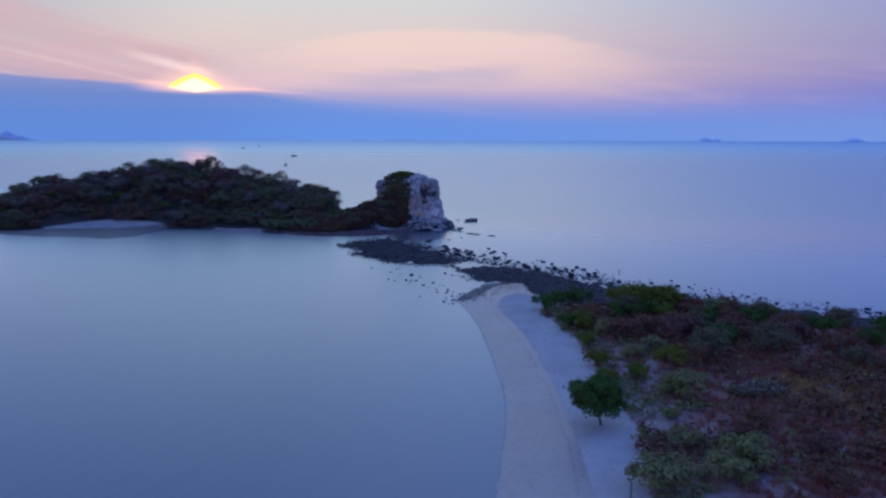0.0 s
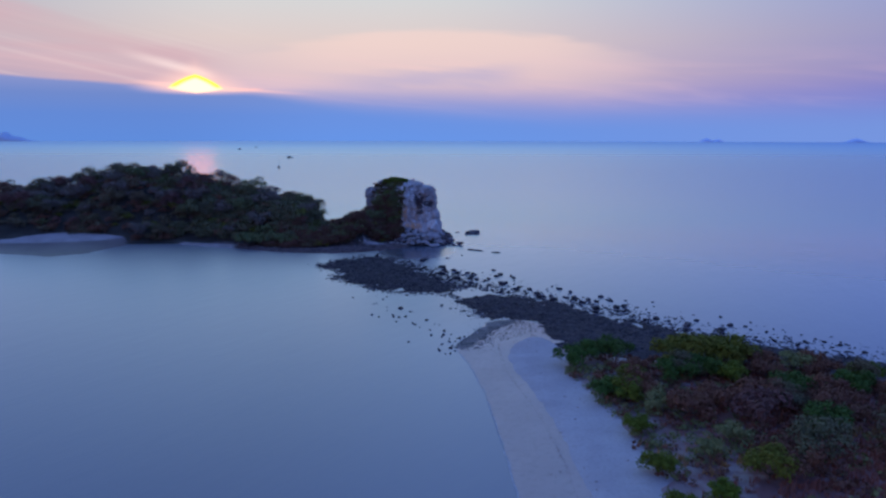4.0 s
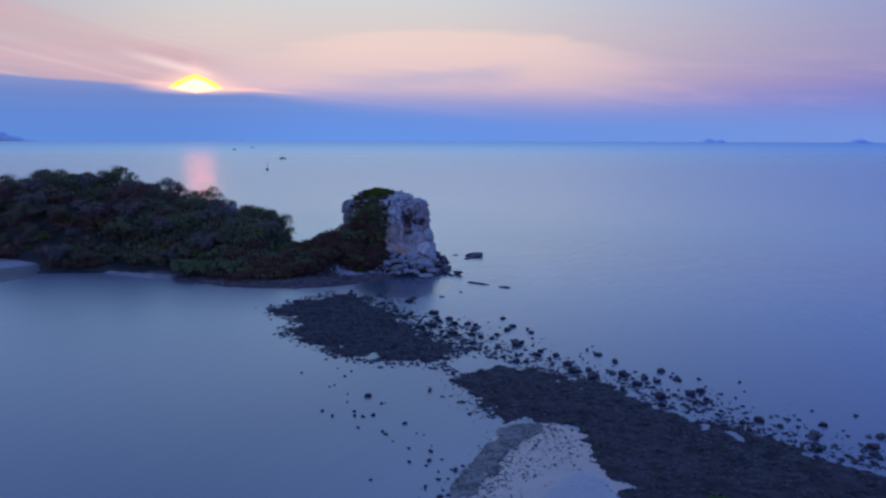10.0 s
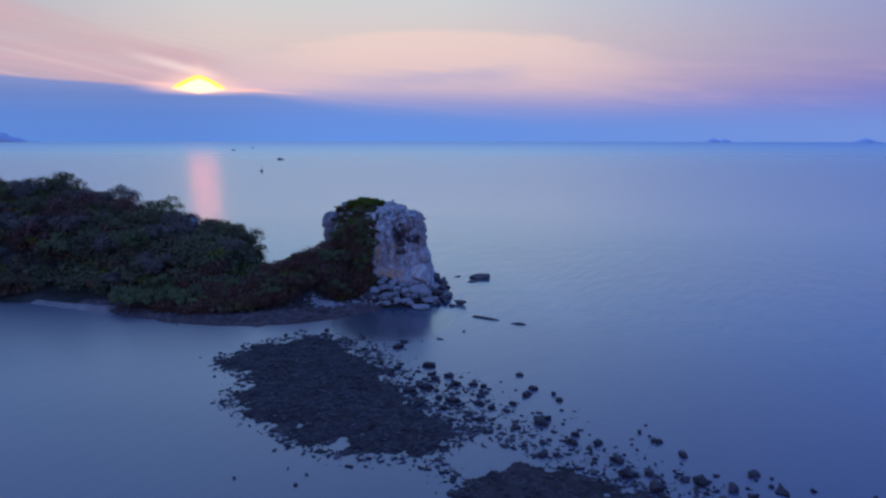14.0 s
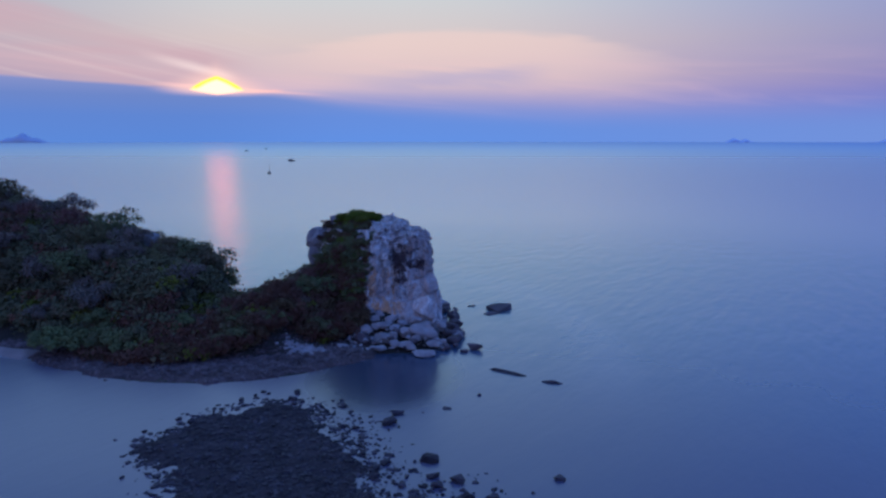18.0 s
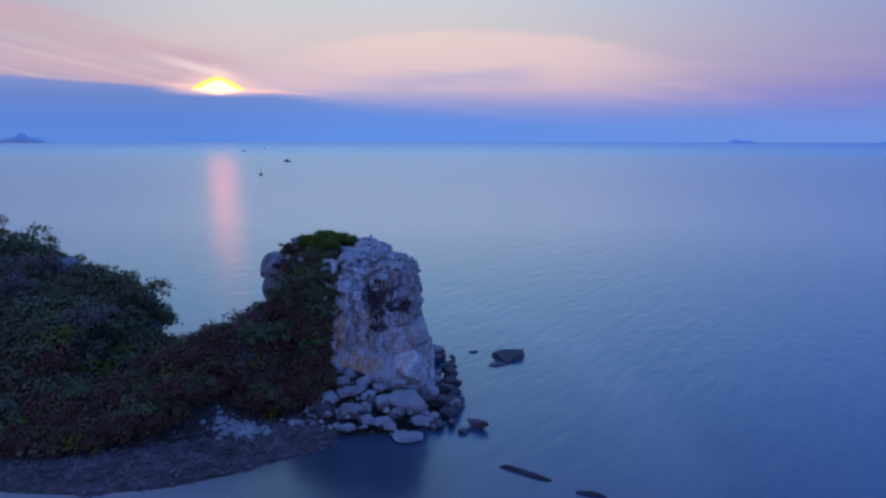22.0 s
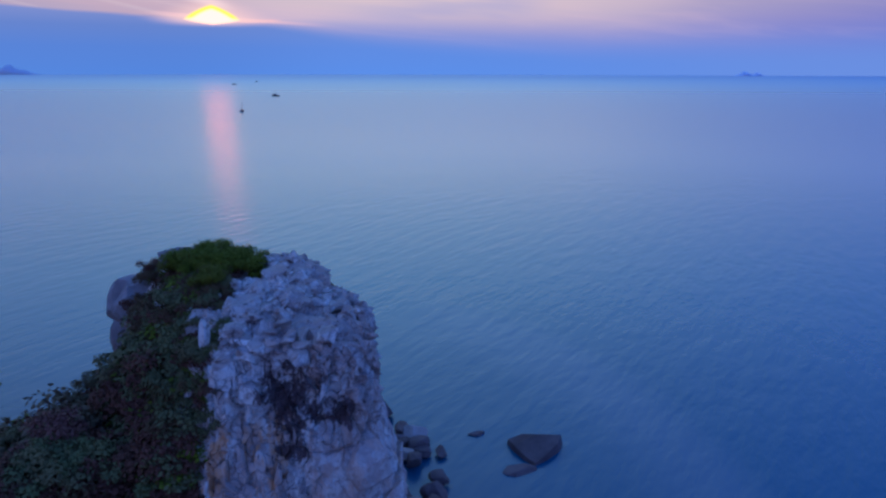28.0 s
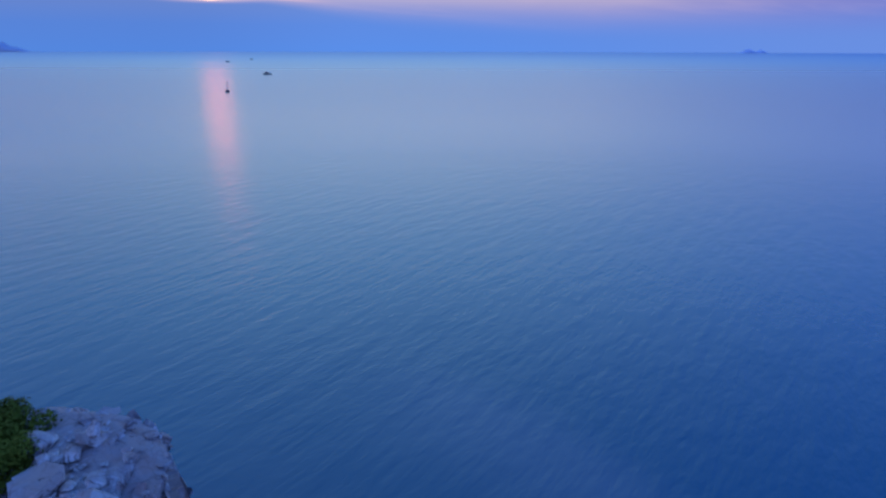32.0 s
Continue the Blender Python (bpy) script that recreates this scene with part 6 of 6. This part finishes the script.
for x, y, k, s2 in ((-17.0, 219.5, 0, 0.75), (-18.6, 220.2, 0, 0.8), (-20.0, 220.6, 0, 0.5), (-15.6, 218.6, 0, 0.65), (-18.2, 218.4, 1, 0.7), (-19.6, 218.6, 3, 0.75), (-20.8, 219.4, 3, 0.6), (-17.4, 217.0, 1, 0.7), (-17.4, 220.8, 0, 0.6), (-21.5, 219.0, 5, 0.5), (-22.4, 220.6, 5, 0.4), (-20.5, 217.4, 1, 0.6), (-19.0, 216.4, 1, 0.7), (-21.8, 217.8, 5, 0.55), (-17.2, 215.2, 0, 0.6), (-18.0, 219.0, 0, 0.95), (-16.2, 219.4, 0, 0.8), (-14.9, 218.2, 0, 0.5), (-20.6, 219.6, 0, 0.85), (-19.6, 219.4, 0, 0.95), (-21.4, 220.2, 0, 0.65), (-17.6, 217.8, 0, 0.8), (-18.8, 217.6, 0, 0.8), (-13.5, 219.3, 1, 0.25), (-10.2, 220.0, 4, 0.3), (-8.9, 217.8, 4, 0.2), (-23.8, 221.6, 5, 0.8), (-23.4, 220.2, 1, 0.9), (-24.2, 219.2, 5, 0.8), (-22.8, 218.6, 1, 0.9)):
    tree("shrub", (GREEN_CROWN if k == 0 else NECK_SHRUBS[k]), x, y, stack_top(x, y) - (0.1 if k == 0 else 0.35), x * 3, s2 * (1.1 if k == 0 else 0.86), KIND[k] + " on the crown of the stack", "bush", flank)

# ---------------------------------------------------------------- boats and far islands


def loft(rings):
    v = np.concatenate(rings)
    k = len(rings[0])
    f = [(i * k + j, i * k + (j + 1) % k, (i + 1) * k + (j + 1) % k, (i + 1) * k + j) for i in range(len(rings) - 1) for j in range(k)]
    return v, np.array(f)


def box(x0, x1, y0, y1, z0, z1, inset=0.0):
    lo = np.array([(x0, y0, z0), (x1, y0, z0), (x1, y1, z0), (x0, y1, z0)])
    hi = np.array([(x0 + inset, y0 + inset, z1), (x1 - inset, y0 + inset, z1), (x1 - inset, y1 - inset, z1), (x0 + inset, y1 - inset, z1)])
    v = np.concatenate([lo, hi])
    return v, np.array([(0, 1, 5, 4), (1, 2, 6, 5), (2, 3, 7, 6), (3, 0, 4, 7), (4, 5, 6, 7), (3, 2, 1, 0)])


def hull_shape(length, beam, depth):
    rings = []
    for t in np.linspace(-1, 1, 9):
        wd = beam / 2 * math.sqrt(max(1 - max(t, 0) ** 2.2, 0.003)) * (0.85 if t < -0.9 else 1)
        top = depth * (1 + 0.35 * t * t)
        rings.append(np.array([(t * length / 2, s3 * wd, z) for s3, z in ((-1, top), (-0.9, depth * 0.35), (-0.3, -0.3), (0.3, -0.3), (0.9, depth * 0.35), (1, top))]))
    return loft(rings)


def boat(x, y, length, turn):
    ob = tagged(new("fishing_boat"), "small dark fishing boat with a low cabin anchored offshore", "boat", "boats offshore")
    ob.matrix_basis = pose(x, y, 0, 0, 0, turn)
    part("hull", mesh_of("hull", *hull_shape(length, length * 0.3, length * 0.12), HULL), ob)
    part("cabin", mesh_of("cabin", *box(-length * 0.3, length * 0.12, -length * 0.1, length * 0.1, length * 0.1, length * 0.27, 0.15), CABIN), ob)
    part("roof", mesh_of("roof", *box(-length * 0.36, length * 0.18, -length * 0.13, length * 0.13, length * 0.27, length * 0.29), HULL), ob)
    part("mast", mesh_of("mast", *tube([(length * 0.2, 0, length * 0.1), (length * 0.2, 0, length * 0.42)], [0.08, 0.05]), HULL), ob)
    return ob


boat(-232, 945, 9.0, 12)
boat(-503, 1563, 9.0, 20)
boat(-560, 1880, 8.0, 0)
yacht = tagged(new("sailing_boat"), "small dark sailing boat with a bare mast", "boat", "boats offshore")
yacht.matrix_basis = pose(-168, 650, 0, 0, 0, 70)
part("hull", mesh_of("hull", *hull_shape(3.6, 1.5, 0.8), HULL), yacht)
part("cabin", mesh_of("cabin", *box(-0.9, 0.6, -0.5, 0.5, 0.6, 1.3, 0.15), CABIN), yacht)
part("mast", mesh_of("mast", *tube([(0.3, 0, 0.6), (0.3, 0, 7.2)], [0.20, 0.12]), HULL), yacht)
part("boom", mesh_of("boom", *tube([(0.3, 0, 1.8), (-1.5, 0, 1.9)], [0.16, 0.12]), HULL), yacht)


def far_island(x, y, length, peak, bumps, label, mat):
    k = 60
    t = np.linspace(-1, 1, k)
    prof = sum(h * np.exp(-((t - c) / s3) ** 2) for c, s3, h in bumps) * (1 - t ** 8)
    prof = peak * prof / prof.max() * (1 + 0.05 * lumps(t * 10, t * 0, 1.0, 7))
    rings = []
    for q, h in zip(t, prof):
        wd = 60 * math.sqrt(1 - 0.98 * q * q)
        rings.append(np.array([(q * length / 2, s3 * wd, z) for s3, z in ((-1, -2), (-0.55, h * 0.55), (0, h), (0.55, h * 0.55), (1, -2))]))
    v, f = loft(rings)
    ob = tagged(new("far_island", mesh_of("far_island", v, f, mat, True)), label, "island", kind="structure")
    ob.location = (x, y, 0)


far_island(-3010, 4480, 400, 62, [(-0.1, 0.25, 1.0), (0.35, 0.3, 0.5), (-0.6, 0.35, 0.55)], "hazy blue island on the horizon", HAZE)
far_island(1629, 4480, 230, 26, [(-0.2, 0.3, 1.0), (0.45, 0.25, 0.75)], "faint blue island on the horizon", HAZE_FAINT)
far_island(2520, 4400, 190, 26, [(0.0, 0.55, 1.0)], "faint blue island on the horizon", HAZE_FAINT)

# limestone outcrops on the island's ridge
crag = "outcrops on the island"
CRAG = [boulder_mesh("rock", 930 + k, CRAG_STONE, 0.14, 12, 0.15, 0.36) for k in range(4)]
for i, (x, y, z, a, b, c) in enumerate(((-55.6, 225.6, 10.8, 4.2, 3.2, 5.2), (-57.4, 226.2, 10.6, 3.6, 2.8, 4.2), (-53.8, 224.8, 9.4, 3.2, 2.6, 4.6), (-59.4, 226.4, 10.4, 3.0, 2.6, 3.6), (-44.6, 222.4, 4.6, 3.2, 3.0, 3.4), (-46.0, 222.5, 6.4, 3.6, 3.4, 4.0), (-70, 229, 12.8, 3.6, 3.0, 4.0), (-41.8, 218.8, 5.2, 3.8, 3.6, 8.4), (-43.8, 218.6, 6.0, 4.0, 3.6, 6.4), (-45.6, 220.6, 5.4, 4.4, 3.4, 6.4), (-40.8, 218.4, 4.4, 3.4, 3.2, 7.6))):
    boulder(CRAG[i % 4], x, y, z, a, b, c, i * 1.1, "grey limestone outcrop showing among the island's trees", crag, "outcrop")
